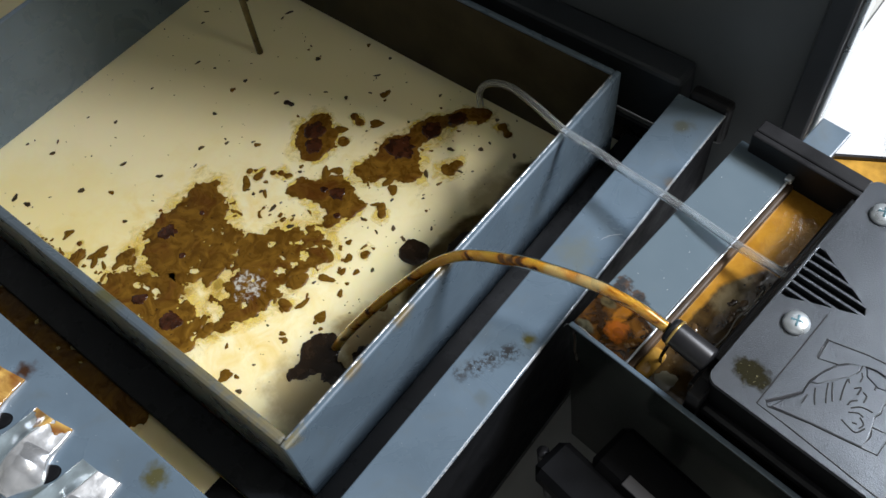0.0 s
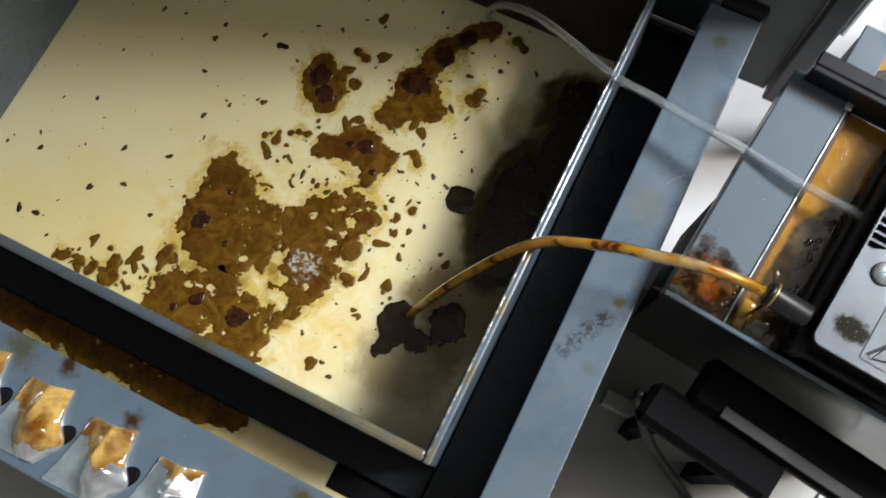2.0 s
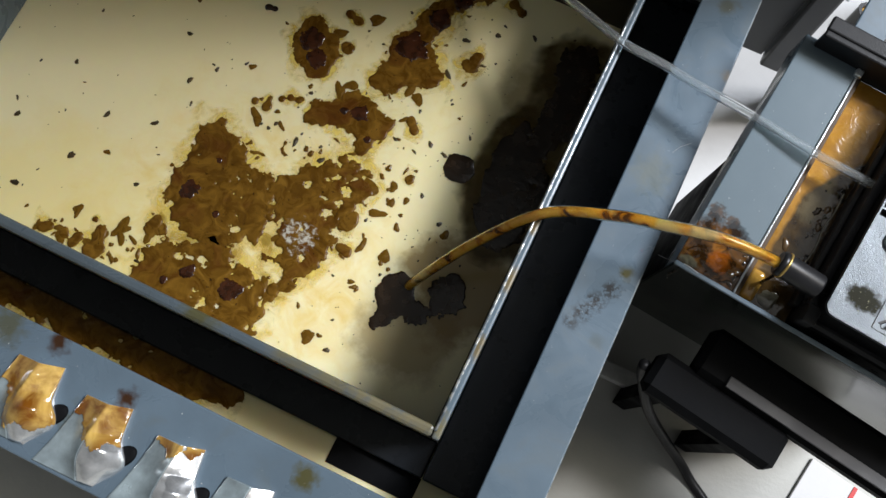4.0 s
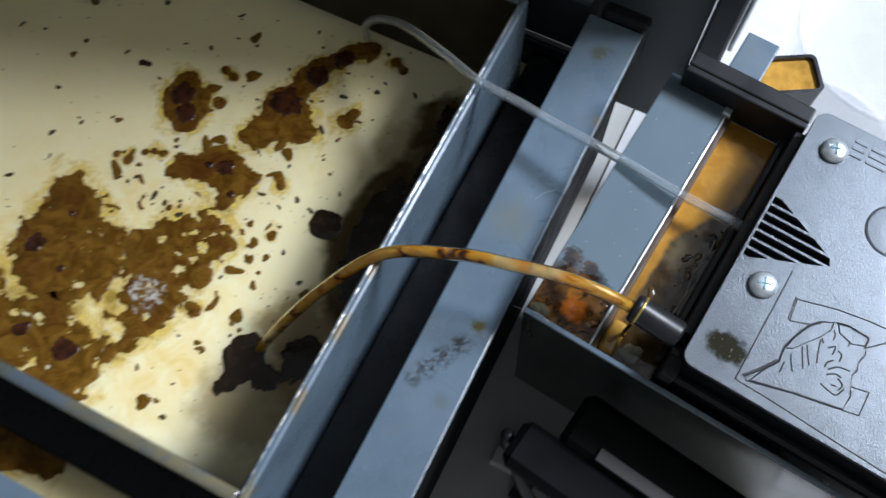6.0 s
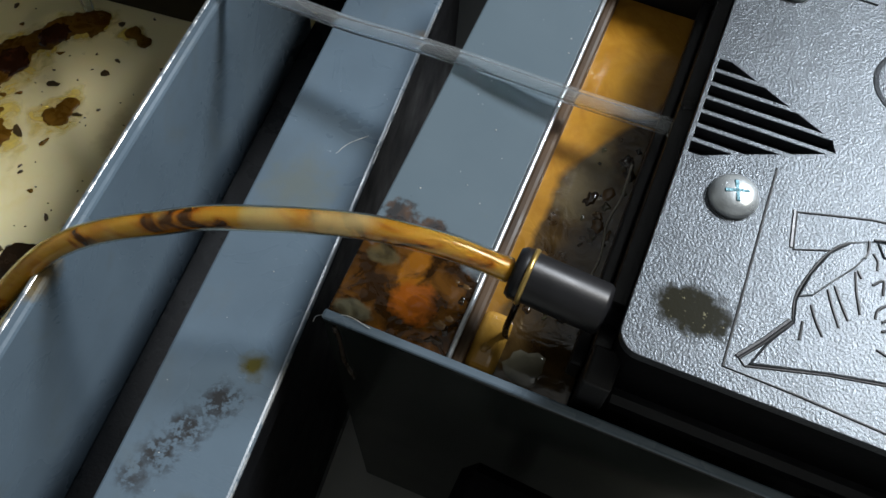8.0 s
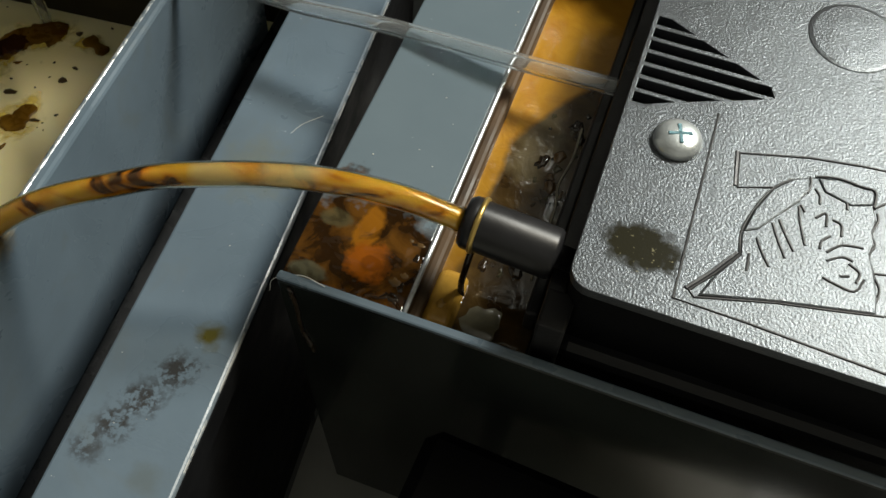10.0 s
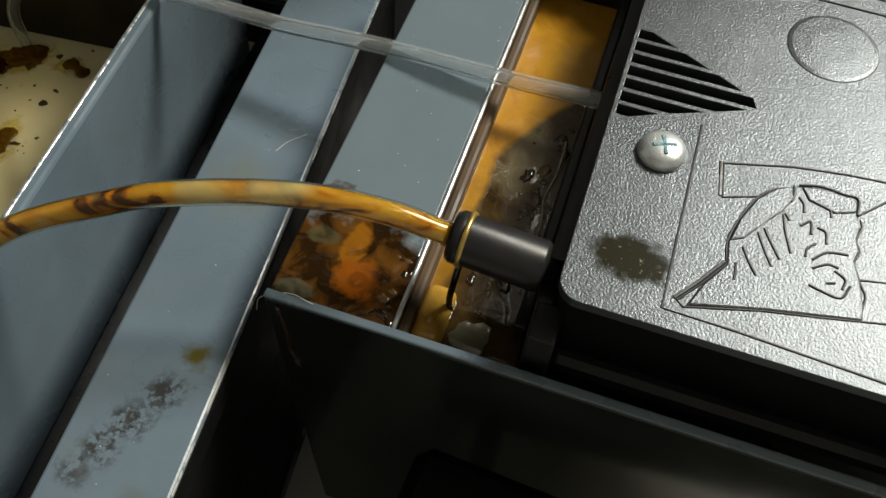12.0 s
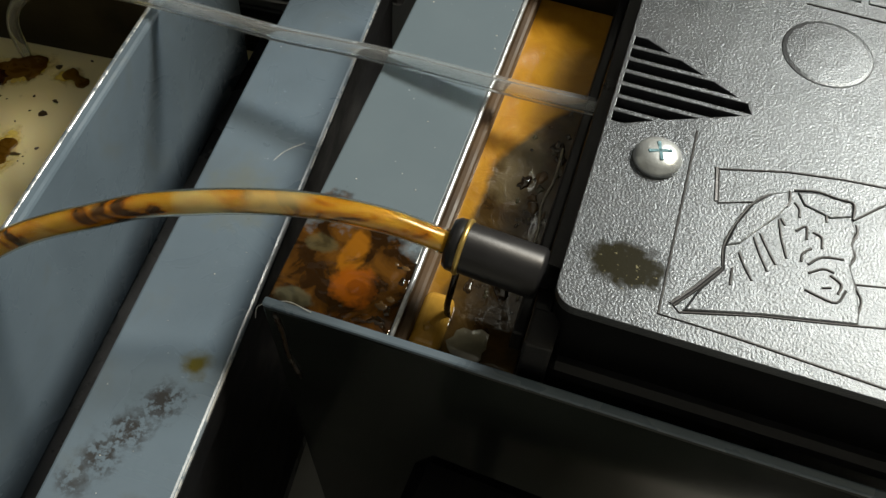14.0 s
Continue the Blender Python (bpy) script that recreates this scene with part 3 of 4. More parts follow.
BROWN = "ragged brown oily scum patch floating on the coolant"
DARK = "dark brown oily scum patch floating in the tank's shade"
scum("scum_patch", "large lobe of ragged brown scum raft with a dark red pit", [
    (-0.214, 0.116, 0.0075), (-0.213, 0.103, 0.0097), (-0.196, 0.111, 0.0060), (-0.209, 0.087, 0.0119), (-0.193, 0.090, 0.0119), (-0.211, 0.073, 0.0112),
    (-0.192, 0.074, 0.0157), (-0.173, 0.078, 0.0134), (-0.198, 0.062, 0.0134), (-0.170, 0.095, 0.0075), (-0.174, 0.062, 0.0105), (-0.165, 0.071, 0.0065)], scum_mat, 3.1, rag=1.15, pits=((-0.211, 0.073, 0.0062), (-0.188, 0.066, 0.0022), (-0.203, 0.098, 0.0018)))
scum("scum_patch", "ragged brown scum raft with two dark pits by the front wall", [
    (-0.203, 0.020, 0.0127), (-0.187, 0.021, 0.0134), (-0.176, 0.031, 0.0119), (-0.155, 0.033, 0.0127), (-0.174, 0.009, 0.0100), (-0.149, 0.016, 0.0130),
    (-0.137, 0.012, 0.0085), (-0.142, 0.027, 0.0075), (-0.201, 0.031, 0.0075), (-0.162, 0.023, 0.0112), (-0.180, 0.046, 0.0060)], scum_mat, 4.4, rag=1.15, pits=((-0.157, 0.027, 0.0072), (-0.185, 0.026, 0.0046), (-0.197, 0.015, 0.0024)))
scum("scum_patch", "ragged brown scum raft with a patch of grey froth", [
    (-0.149, 0.101, 0.0097), (-0.138, 0.108, 0.0097), (-0.141, 0.090, 0.0134), (-0.126, 0.097, 0.0104), (-0.132, 0.077, 0.0127), (-0.133, 0.064, 0.0089),
    (-0.122, 0.070, 0.0089), (-0.132, 0.128, 0.0075), (-0.130, 0.116, 0.0097), (-0.119, 0.128, 0.0082), (-0.112, 0.123, 0.0068), (-0.117, 0.112, 0.0068)], scum_mat, 6.3, rag=1.35)
scum("scum_patch", BROWN, [(-0.111, 0.096, 0.0052), (-0.109, 0.101, 0.0037), (-0.107, 0.081, 0.0034), (-0.102, 0.079, 0.0034)], scum_mat, 8.1, rag=0.7)
scum("scum_patch", "pale brown thin scum scrap beside the raft", [(-0.127, 0.046, 0.0048), (-0.133, 0.038, 0.0034)], scum_mat, 8.6, rag=0.7)
scum("scum_patch", BROWN, [(-0.220, 0.041, 0.0048), (-0.220, 0.047, 0.0030)], scum_mat, 8.9, rag=0.7)
scum("scum_patch", "brown butterfly-shaped scum patch with a dark folded middle", [
    (-0.156, 0.156, 0.0067), (-0.165, 0.150, 0.0034), (-0.147, 0.160, 0.0063), (-0.141, 0.169, 0.0067), (-0.128, 0.161, 0.0075), (-0.120, 0.163, 0.0060), (-0.125, 0.147, 0.0060), (-0.143, 0.173, 0.0041)], scum_mat, 9.4, pits=((-0.136, 0.166, 0.0062), (-0.146, 0.163, 0.0026), (-0.124, 0.152, 0.0030)))
scum("scum_patch", "dark brown star-shaped scum patch on the coolant", [
    (-0.192, 0.207, 0.0075), (-0.188, 0.194, 0.0100), (-0.178, 0.190, 0.0090), (-0.177, 0.183, 0.0066), (-0.176, 0.202, 0.0050)], scum_mat, 5.2, rag=0.65, pits=((-0.188, 0.199, 0.0085), (-0.180, 0.189, 0.0070)))
scum("scum_patch", BROWN, [(-0.164, 0.204, 0.0048)], scum_mat, 5.9, rag=0.6)
scum("scum_patch", "long dark brown scum streak floating on the coolant", [
    (-0.131, 0.224, 0.0078), (-0.123, 0.226, 0.0080), (-0.121, 0.210, 0.0112), (-0.130, 0.197, 0.0080), (-0.111, 0.208, 0.0070), (-0.104, 0.207, 0.0050),
    (-0.137, 0.190, 0.0045), (-0.122, 0.242, 0.0078), (-0.119, 0.253, 0.0078), (-0.112, 0.266, 0.0070), (-0.108, 0.275, 0.0060), (-0.096, 0.281, 0.0055)], scum_mat, 7.7, rag=0.7, pits=((-0.126, 0.222, 0.0095), (-0.119, 0.248, 0.0075), (-0.110, 0.268, 0.0058)))
LEAF = "dark brown leaf-shaped scum fleck on the coolant"
scum("scum_patch", LEAF, [(-0.174, 0.227, 0.0030), (-0.166, 0.224, 0.0034)], scum_mat, 20.0, rag=0.5)
scum("scum_patch", LEAF, [(-0.226, 0.207, 0.0022), (-0.221, 0.208, 0.0019)], dark_scum, 21.0, rag=0.5)
scum("scum_patch", LEAF, [(-0.078, 0.280, 0.0037), (-0.070, 0.277, 0.0030)], scum_mat, 22.0, rag=0.6)
scum("scum_patch", "small brown scum scrap in a yellow oil ring", [(-0.086, 0.226, 0.0048), (-0.084, 0.235, 0.0034)], scum_mat, 12.0, rag=0.7, halo=1.9)
scum("scum_patch", "round dark brown scum disc floating on the coolant", [(-0.062, 0.160, 0.0098)], dark_scum, 2.2, rag=0.22, halo=1.15)
scum("scum_patch", BROWN, [(-0.104, 0.175, 0.0037), (-0.099, 0.170, 0.0030)], scum_mat, 13.0, rag=0.6)
scum("scum_patch", BROWN, [(-0.087, 0.139, 0.0037)], scum_mat, 14.0, rag=0.6)
scum("scum_patch", BROWN, [(-0.202, 0.144, 0.0022), (-0.193, 0.144, 0.0030), (-0.194, 0.150, 0.0022)], scum_mat, 14.5, rag=0.6)
scum("scum_patch", BROWN, [(-0.182, 0.156, 0.0030), (-0.176, 0.157, 0.0022), (-0.187, 0.153, 0.0022)], scum_mat, 14.9, rag=0.6)
scum("scum_patch", "small cluster of dark brown scum crumbs on the coolant", [
    (-0.283, 0.012, 0.0037), (-0.269, 0.014, 0.0034), (-0.259, 0.015, 0.0034), (-0.248, 0.025, 0.0045), (-0.245, 0.014, 0.0050), (-0.250, 0.011, 0.0030), (-0.260, 0.010, 0.0026), (-0.255, 0.030, 0.0022), (-0.278, 0.014, 0.0022)], scum_mat, 15.0, rag=0.7)
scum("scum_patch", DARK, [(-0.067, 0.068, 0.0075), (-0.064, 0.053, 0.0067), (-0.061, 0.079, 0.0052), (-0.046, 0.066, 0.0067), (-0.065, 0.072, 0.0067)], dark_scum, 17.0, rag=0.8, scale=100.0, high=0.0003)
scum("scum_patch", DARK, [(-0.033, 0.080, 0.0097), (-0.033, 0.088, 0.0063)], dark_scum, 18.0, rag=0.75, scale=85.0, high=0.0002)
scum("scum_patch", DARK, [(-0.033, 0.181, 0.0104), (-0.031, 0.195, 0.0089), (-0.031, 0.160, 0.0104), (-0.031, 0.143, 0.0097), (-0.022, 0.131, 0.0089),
    # run of scum lengthened along the wall to deepen its shade
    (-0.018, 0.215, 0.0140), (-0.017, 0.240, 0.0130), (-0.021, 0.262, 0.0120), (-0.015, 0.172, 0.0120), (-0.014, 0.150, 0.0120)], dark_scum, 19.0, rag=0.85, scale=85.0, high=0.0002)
scum("scum_patch", "brown folded foamy scum filling the narrow front trough", [(-0.366 + 0.0125 * k + 0.004 * math.sin(k * 5.1), -0.0305 - 0.0025 * math.sin(k * 1.9), 0.0090 + 0.0026 * math.sin(k * 2.3)) for k in range(20)], scum_mat, 23.0, rag=0.75, high=0.0012)

# loose flecks, far too many to pick apart
rnd = random.Random(4)
bm = bmesh.new()
for k in range(430):
    if k < 230:
        x, y = rnd.uniform(-0.37, -0.01), rnd.uniform(0.01, 0.292)
    elif k < 430:
        x, y = rnd.gauss(-0.125, 0.05), rnd.gauss(0.13, 0.07)
    else:
        x, y = rnd.uniform(-0.36, -0.02), rnd.uniform(-0.036, -0.026)
    if not (-0.372 < x < -0.008 and (0.006 < y < 0.294 or y < -0.02)):
        continue
    r = 0.0003 + 0.0018 * rnd.random() ** 5
    a0, long = rnd.uniform(0, 6.3), rnd.uniform(1.0, 2.2)
    ring, p1, p2 = [], rnd.uniform(0, 6.3), rnd.uniform(0, 6.3)
    for i in range(8):
        a = i * math.pi / 4
        q = r * (0.9 + 0.2 * math.cos(2 * a + p1) + 0.14 * math.cos(3 * a + p2))
        u, w = q * long * math.cos(a), q * math.sin(a)
        ring.append((x + u * math.cos(a0) - w * math.sin(a0), y + u * math.sin(a0) + w * math.cos(a0)))
    top = bm.verts.new((x, y, LEVEL + 0.0007))
    vs = [bm.verts.new((p, q, LEVEL + 0.0002)) for p, q in ring]
    for i in range(8):
        bm.faces.new((vs[i], vs[(i + 1) % 8], top))
ob = part("scum_flecks", bm, fleck_mat)
tagged(ob, "many tiny dark brown flecks drifting on the coolant", "flecks", kind="stuff")

rnd = random.Random(11)
bm = bmesh.new()
for k in range(170):
    x, y = rnd.gauss(-0.135, 0.045), rnd.gauss(0.115, 0.075)
    if k < 40:
        x, y = rnd.gauss(-0.250, 0.02), rnd.gauss(0.018, 0.010)
    if not (-0.365 < x < -0.012 and 0.010 < y < 0.288):
        continue
    r = 0.0010 + 0.0030 * rnd.random() ** 2.5
    a0, long = rnd.uniform(0, 6.3), rnd.uniform(1.0, 2.2)
    top = bm.verts.new((x, y, LEVEL + 0.0009))
    vs, p1, p2 = [], rnd.uniform(0, 6.3), rnd.uniform(0, 6.3)
    for i in range(12):
        a = i * math.pi / 6
        q = r * (0.95 + 0.2 * math.cos(2 * a + p1) + 0.16 * math.cos(3 * a + p2) + rnd.uniform(-0.08, 0.08))
        u, w = q * long * math.cos(a), q * math.sin(a)
        vs.append(bm.verts.new((x + u * math.cos(a0) - w * math.sin(a0), y + u * math.sin(a0) + w * math.cos(a0), LEVEL + 0.00025)))
    for i in range(12):
        bm.faces.new((vs[i], vs[(i + 1) % 12], top))
ob = part("scum_crumbs", bm, scum_mat)
tagged(ob, "scattered small brown scum crumbs between the larger patches", "crumbs", kind="stuff")

# ---- a brown stick standing in the coolant ----
ob = part("stick", hose([(-0.280, 0.233, -0.158), (-0.281, 0.2335, -0.05), (-0.283, 0.236, 0.06)], 0.0026, 10, 5), olive_vinyl, smooth=True)
tagged(ob, "thin brown oil-stained hose hanging upright into the coolant", "hose")

# ---- drip clips on the front rim ----
def drip_clip(x, y, dirty):
    """A louvre pressed out of the sheet: a ridge between a long slope and a steep facet, ending in a round scoop."""
    ob = thing("drip_clip", "bent bare aluminium louvre on the tank's rim" + (", smeared with amber oil" if dirty > 0.2 else ", clean and shiny"), "clip", pose(x, y, -0.026), group="clips on the front rim")
    mm = 0.001
    slope = curve_through([(-13 * mm, -2 * mm, 2.2 * mm), (-15 * mm, -12 * mm, 1.2 * mm), (-17 * mm, -22 * mm, 0.7 * mm), (-20 * mm, -34 * mm, 0.5 * mm), (-23 * mm, -44 * mm, 0.4 * mm)], 24)
    ridge = curve_through([(1.5 * mm, -1 * mm, 7.5 * mm), (1 * mm, -11 * mm, 9 * mm), (0.5 * mm, -20 * mm, 10 * mm), (0.5 * mm, -32 * mm, 8 * mm), (4 * mm, -43.5 * mm, 0.6 * mm)], 24)
    steep = curve_through([(13 * mm, 2 * mm, 2 * mm), (14.5 * mm, -8 * mm, 3 * mm), (16.5 * mm, -16 * mm, 4 * mm), (23 * mm, -27 * mm, 1.2 * mm), (13 * mm, -42.5 * mm, 0.4 * mm)], 24)

    def surface(s, i, lift):
        k = i / 96
        if s < 0:
            u = 1 + s
            p = slope[i].lerp(ridge[i], u)
            p.z = slope[i].z + (ridge[i].z - slope[i].z) * u ** (1.3 + 1.6 * k)
        else:
            p = ridge[i].lerp(steep[i], s)
            swell = max(0.0, min(1.0, (k - 0.42) / 0.2)) * min(1.0, (1 - k) * 5) ** 0.5
            p.z += 0.0062 * swell * math.sin(math.pi * s)
        p.z += 0.0005 * noise.noise(Vector((s * 2.5 + x * 70, k * 5.0, x * 90))) + lift
        p.z = max(0.0004 + lift, p.z)
        return p

    def skin(reach, lift, thick, edge=0.0, first=0, last=40):
        bm = bmesh.new()
        rows = []
        for i in range(97):
            rows.append([bm.verts.new(surface(j / 20, i, lift)) for j in range(-20, 21)])
        for i in range(96):
            for j in range(first, last):
                wob = edge * noise.fractal(Vector((j * 0.10, i * 0.035, x * 200)), 0.8, 2.0, 3)
                if i / 96 < reach * (1.0 if j > 17 else 0.4 + 0.6 * (j / 17) ** 2) + wob:
                    bm.faces.new((rows[i][j], rows[i][j + 1], rows[i + 1][j + 1], rows[i + 1][j]))
        bmesh.ops.delete(bm, geom=[v for v in bm.verts if not v.link_faces], context="VERTS")
        rim = bmesh.ops.extrude_edge_only(bm, edges=[e for e in bm.edges if e.is_boundary])
        for v in rim["geom"]:
            if isinstance(v, bmesh.types.BMVert):
                v.co.z = max(0.0002, v.co.z - thick)
        return bm

    part("scoop", skin(9.0, 0, 0.02, first=20), clip_metal, ob, smooth=True)
    part("slope", skin(9.0, 0, 0.02, last=20), slope_sheet, ob, "thinly enamelled slope of the louvre", smooth=True)
    # solid black disc painted in for the shade inside the louvre's opening
    part("mouth", lathe([(0.0060, 0.0), (0.0050, 0.0008), (0.0030, 0.0012), (0.0004, 0.0013)], pose(0.0195, -0.0225, 0.0001, 0, 0, 52) @ Matrix.Diagonal((1.4, 0.85, 1, 1))), matt_black, ob, "black disc standing in for the shaded opening", smooth=True)
    if dirty:
        part("oil_smear", skin(dirty, 0.0004, 0.0006, 0.16), oily_tab, ob, "thick amber oil smear", smooth=True)
    return ob


for x, y, dirty in ((-0.255, -0.052, 0.85), (-0.211, -0.054, 0.80), (-0.167, -0.057, 0.58), (-0.122, -0.059, 0.12), (-0.079, -0.062, 0.0)):
    drip_clip(x, y, dirty)

# ---- oil skimmer ----
SK = Matrix.Translation((0.072, 0.137, 0.001)) @ pose(0, 0, 0, 0, 0, -6) @ pose(0, 0, 0, 5, 0, 0)
skimmer = thing("oil_skimmer", "black plastic oil skimmer with oil-wet blue-grey drain tray", "oil skimmer", SK)
part("tray", block((0, 0.001, -0.002), (0.0335, 0.146, 0), 0.0006), tray_mat, skimmer, "blue-grey tray with an amber oil spill")
part("tray_side", block((0.0, 0.001, -0.030), (0.0018, 0.146, -0.0022), 0.0005), paint, skimmer)
part("tray_edge", hose([(0.0340, 0.001, 0.0003), (0.0340, 0.07, 0.0003), (0.0340, 0.141, 0.0003)], 0.0007, 10, 4), bright_edge, skimmer, "bright worn edge of the tray", smooth=True)
part("edge_clip", block((0.0318, 0.137, -0.001), (0.0360, 0.1415, 0.0025), 0.0008), steel, skimmer, "small bright metal clip")
part("trough_wall", block((0.0338, 0.001, -0.012), (0.0375, 0.140, -0.0024), 0.0012), brown_wall, skimmer, "oil-stained inner wall of the trough")
bm = bmesh.new()
bmesh.ops.create_grid(bm, x_segments=40, y_segments=120, size=0.5)
for v in bm.verts:
    x, y = 0.0505 + v.co.x * 0.0305, 0.0715 + v.co.y * 0.138
    z = -0.0075 + 0.0002 * noise.noise(Vector((x * 150, y * 60, 3)))
    v.co = Vector((x, y, z))
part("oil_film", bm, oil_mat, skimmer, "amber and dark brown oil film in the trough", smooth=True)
part("trough_floor", block((0.0345, 0.001, -0.014), (0.069, 0.141, -0.0122)), dark_paint_and_shade, skimmer)
part("trough_rail", block((0.0625, 0.012, -0.012), (0.0660, 0.141, 0.001), 0.0008), black_plastic, skimmer, "black rail beside the trough")
part("cover_rail", block((0.0662, 0.0142, -0.012), (0.0707, 0.141, 0.012), 0.0004), black_plastic, skimmer)
part("corner_block", block((0.0664, 0.0035, -0.030), (0.0735, 0.0138, 0.0150), 0.0008), rubber, skimmer)
part("end_wall", block((0.006, 0.1415, -0.010), (0.0695, 0.1455, 0.0150), 0.001), rubber, skimmer, "black end wall across the tray")
part("end_ledge", block((0.006, 0.1457, 0.0110), (0.0695, 0.1545, 0.0148), 0.001), rubber, skimmer)
part("rear_tongue", block((0.022, 0.146, -0.016), (0.040, 0.196, -0.0135), 0.0008), paint, skimmer, "blue-grey tongue behind the end wall")
part("front_panel", block((0.0, -0.0015, -0.185), (0.188, 0.0008, 0.0005), 0.0006), gloss_black, skimmer, "glossy black front panel")
part("front_lip", block((0.0, -0.0016, 0.0007), (0.188, 0.0010, 0.0022), 0.0006), paint, skimmer, "blue-grey folded lip")
# unseen blocks added under tray and case to shade the floor
part("floor_shade_block", block((0.0025, 0.0025, -0.183), (0.0718, 0.082, -0.0310), 0.002), matt_black, skimmer, "unseen black block added under the tray to shade the floor")
part("case_foot", block((0.0722, 0.006, -0.183), (0.186, 0.050, -0.0502), 0.002), matt_black, skimmer)
part("under_case", block((0.0722, 0.006, -0.050), (0.186, 0.146, -0.0005), 0.003), black_plastic, skimmer)

# cover, with the triangle of slots cut through it
TOP = 0.0262
slots = []
for k in range(7):
    y0 = 0.0665 + k * 0.0047
    y1 = y0 + 0.0033
    mid = (y0 + y1) / 2
    hi = 0.0715 + (0.0995 - y1) / 0.0165 * 0.0345
    lo = 0.0715 + (y1 - 0.0655) / 0.0150 * 0.0345
    xr = min(hi, lo, 0.1055)
    xr2 = min(0.0715 + (0.0995 - y0) / 0.0165 * 0.0345, 0.0715 + (y0 - 0.0655) / 0.0150 * 0.0345, 0.1055)
    slots.append([(0.0712, y0), (max(0.0745, xr2), y0), (max(0.0745, xr), y1), (0.0712, y1)])


def rounded(x0, y0, x1, y1, r, n=6):
    pts = []
    for cx, cy, a0 in ((x1 - r, y1 - r, 0), (x0 + r, y1 - r, 90), (x0 + r, y0 + r, 180), (x1 - r, y0 + r, 270)):
        pts += [(cx + r * math.cos(radians(a0 + 90 * k / n)), cy + r * math.sin(radians(a0 + 90 * k / n))) for k in range(n + 1)]
    return pts


cover = part("cover", outline(rounded(0.0700, 0.0100, 0.188, 0.1480, 0.0055), TOP, 0.0030, slots), grained, skimmer, "grained black plastic cover with slots and embossing")
bev = cover.modifiers.new("edge", "BEVEL")
bev.width, bev.segments, bev.limit_method, bev.angle_limit = 0.0009, 2, "ANGLE", radians(60)
# skirt coloured darker than the cover, for the shade under its edge
part("cover_skirt", outline(rounded(0.0708, 0.0108, 0.1872, 0.1472, 0.005), TOP - 0.0032, 0.0245), matt_black, skimmer)
part("slot_backing", block((0.0712, 0.06, TOP - 0.0060), (0.11, 0.104, TOP - 0.0052)), rubber, skimmer)


def emboss(points, radius=0.0006, closed=False, z=TOP):
    pts = [(x, y, z) for x, y in points]
    if closed:
        pts.append(pts[0])
    return hose(pts, radius, 6, 0)


emblem_plastic = plain("smooth_black_plastic", (0.030, 0.031, 0.034), 0.30, vary=0.2, bumpy=0.10, fine=700.0, local=True)
emblem_plastic.node_tree.nodes["Principled BSDF"].inputs["Specular IOR Level"].default_value = 0.55
field_edge = [(0.0985, 0.0172), (0.1010, 0.0235), (0.1056, 0.0312), (0.1048, 0.0373), (0.1064, 0.0444), (0.1094, 0.0517), (0.1133, 0.0562), (0.1175, 0.0585), (0.1240, 0.0600),
              (0.1331, 0.0598), (0.1333, 0.0550), (0.1344, 0.0519), (0.1338, 0.0481), (0.1346, 0.0449), (0.1338, 0.0415), (0.1355, 0.0365), (0.1368, 0.0300), (0.1368, 0.0265), (0.1155, 0.0218)]
field = part("emblem_field", outline(field_edge, TOP + 0.0006, 0.0008), grained, skimmer, "slightly raised emblem field")
bev = field.modifiers.new("edge", "BEVEL")
bev.width, bev.segments, bev.limit_method, bev.angle_limit = 0.0005, 2, "ANGLE", radians(60)
# thin black tubes put the grooves' shade into colour, smooth ridges their highlight
for name, pts in (
        ("panel_line", [(0.0931, 0.0702), (0.0935, 0.0148), (0.1103, 0.0146), (0.1431, 0.0130), (0.186, 0.0112)]),
        ("label_line", [(0.1150, 0.1275), (0.150, 0.1272), (0.185, 0.127)]),
        ("emblem_bar", [(0.1098, 0.0527), (0.1017, 0.0496), (0.1004, 0.0600), (0.1170, 0.0648), (0.1301, 0.0670), (0.1398, 0.0679), (0.165, 0.0700)]),
        ("emblem_wedge", [(0.1056, 0.0312), (0.1010, 0.0241), (0.0964, 0.0180), (0.0979, 0.0167), (0.1155, 0.0218), (0.1277, 0.0244), (0.1432, 0.0280), (0.1428, 0.0389), (0.1352, 0.0372)]),
        ("emblem_dome", [(0.1056, 0.0312), (0.1048, 0.0373), (0.1064, 0.0444), (0.1094, 0.0517), (0.1133, 0.0562), (0.1175, 0.0580)]),
        ("emblem_edge", [(0.1344, 0.0541), (0.1348, 0.0519), (0.1338, 0.0481), (0.1348, 0.0449), (0.1338, 0.0415), (0.1355, 0.0365), (0.1370, 0.0334), (0.1366, 0.0296)]),
        ("emblem_ray", [(0.1333, 0.0550), (0.1402, 0.0621), (0.155, 0.0740)])):
    if name in ("emblem_dome", "emblem_edge"):
        pts = [(p.x, p.y) for p in curve_through([(x, y, 0) for x, y in pts], 5)]
    part(name, emboss(pts, 0.00034), rubber, skimmer)
    if name in ("emblem_bar", "emblem_wedge"):
        part("raised_edge", emboss([(x - 0.0007, y + 0.0003) for x, y in pts[1 if name == "emblem_bar" else 0:3]], 0.00055, z=TOP - 0.0001), emblem_plastic, skimmer)
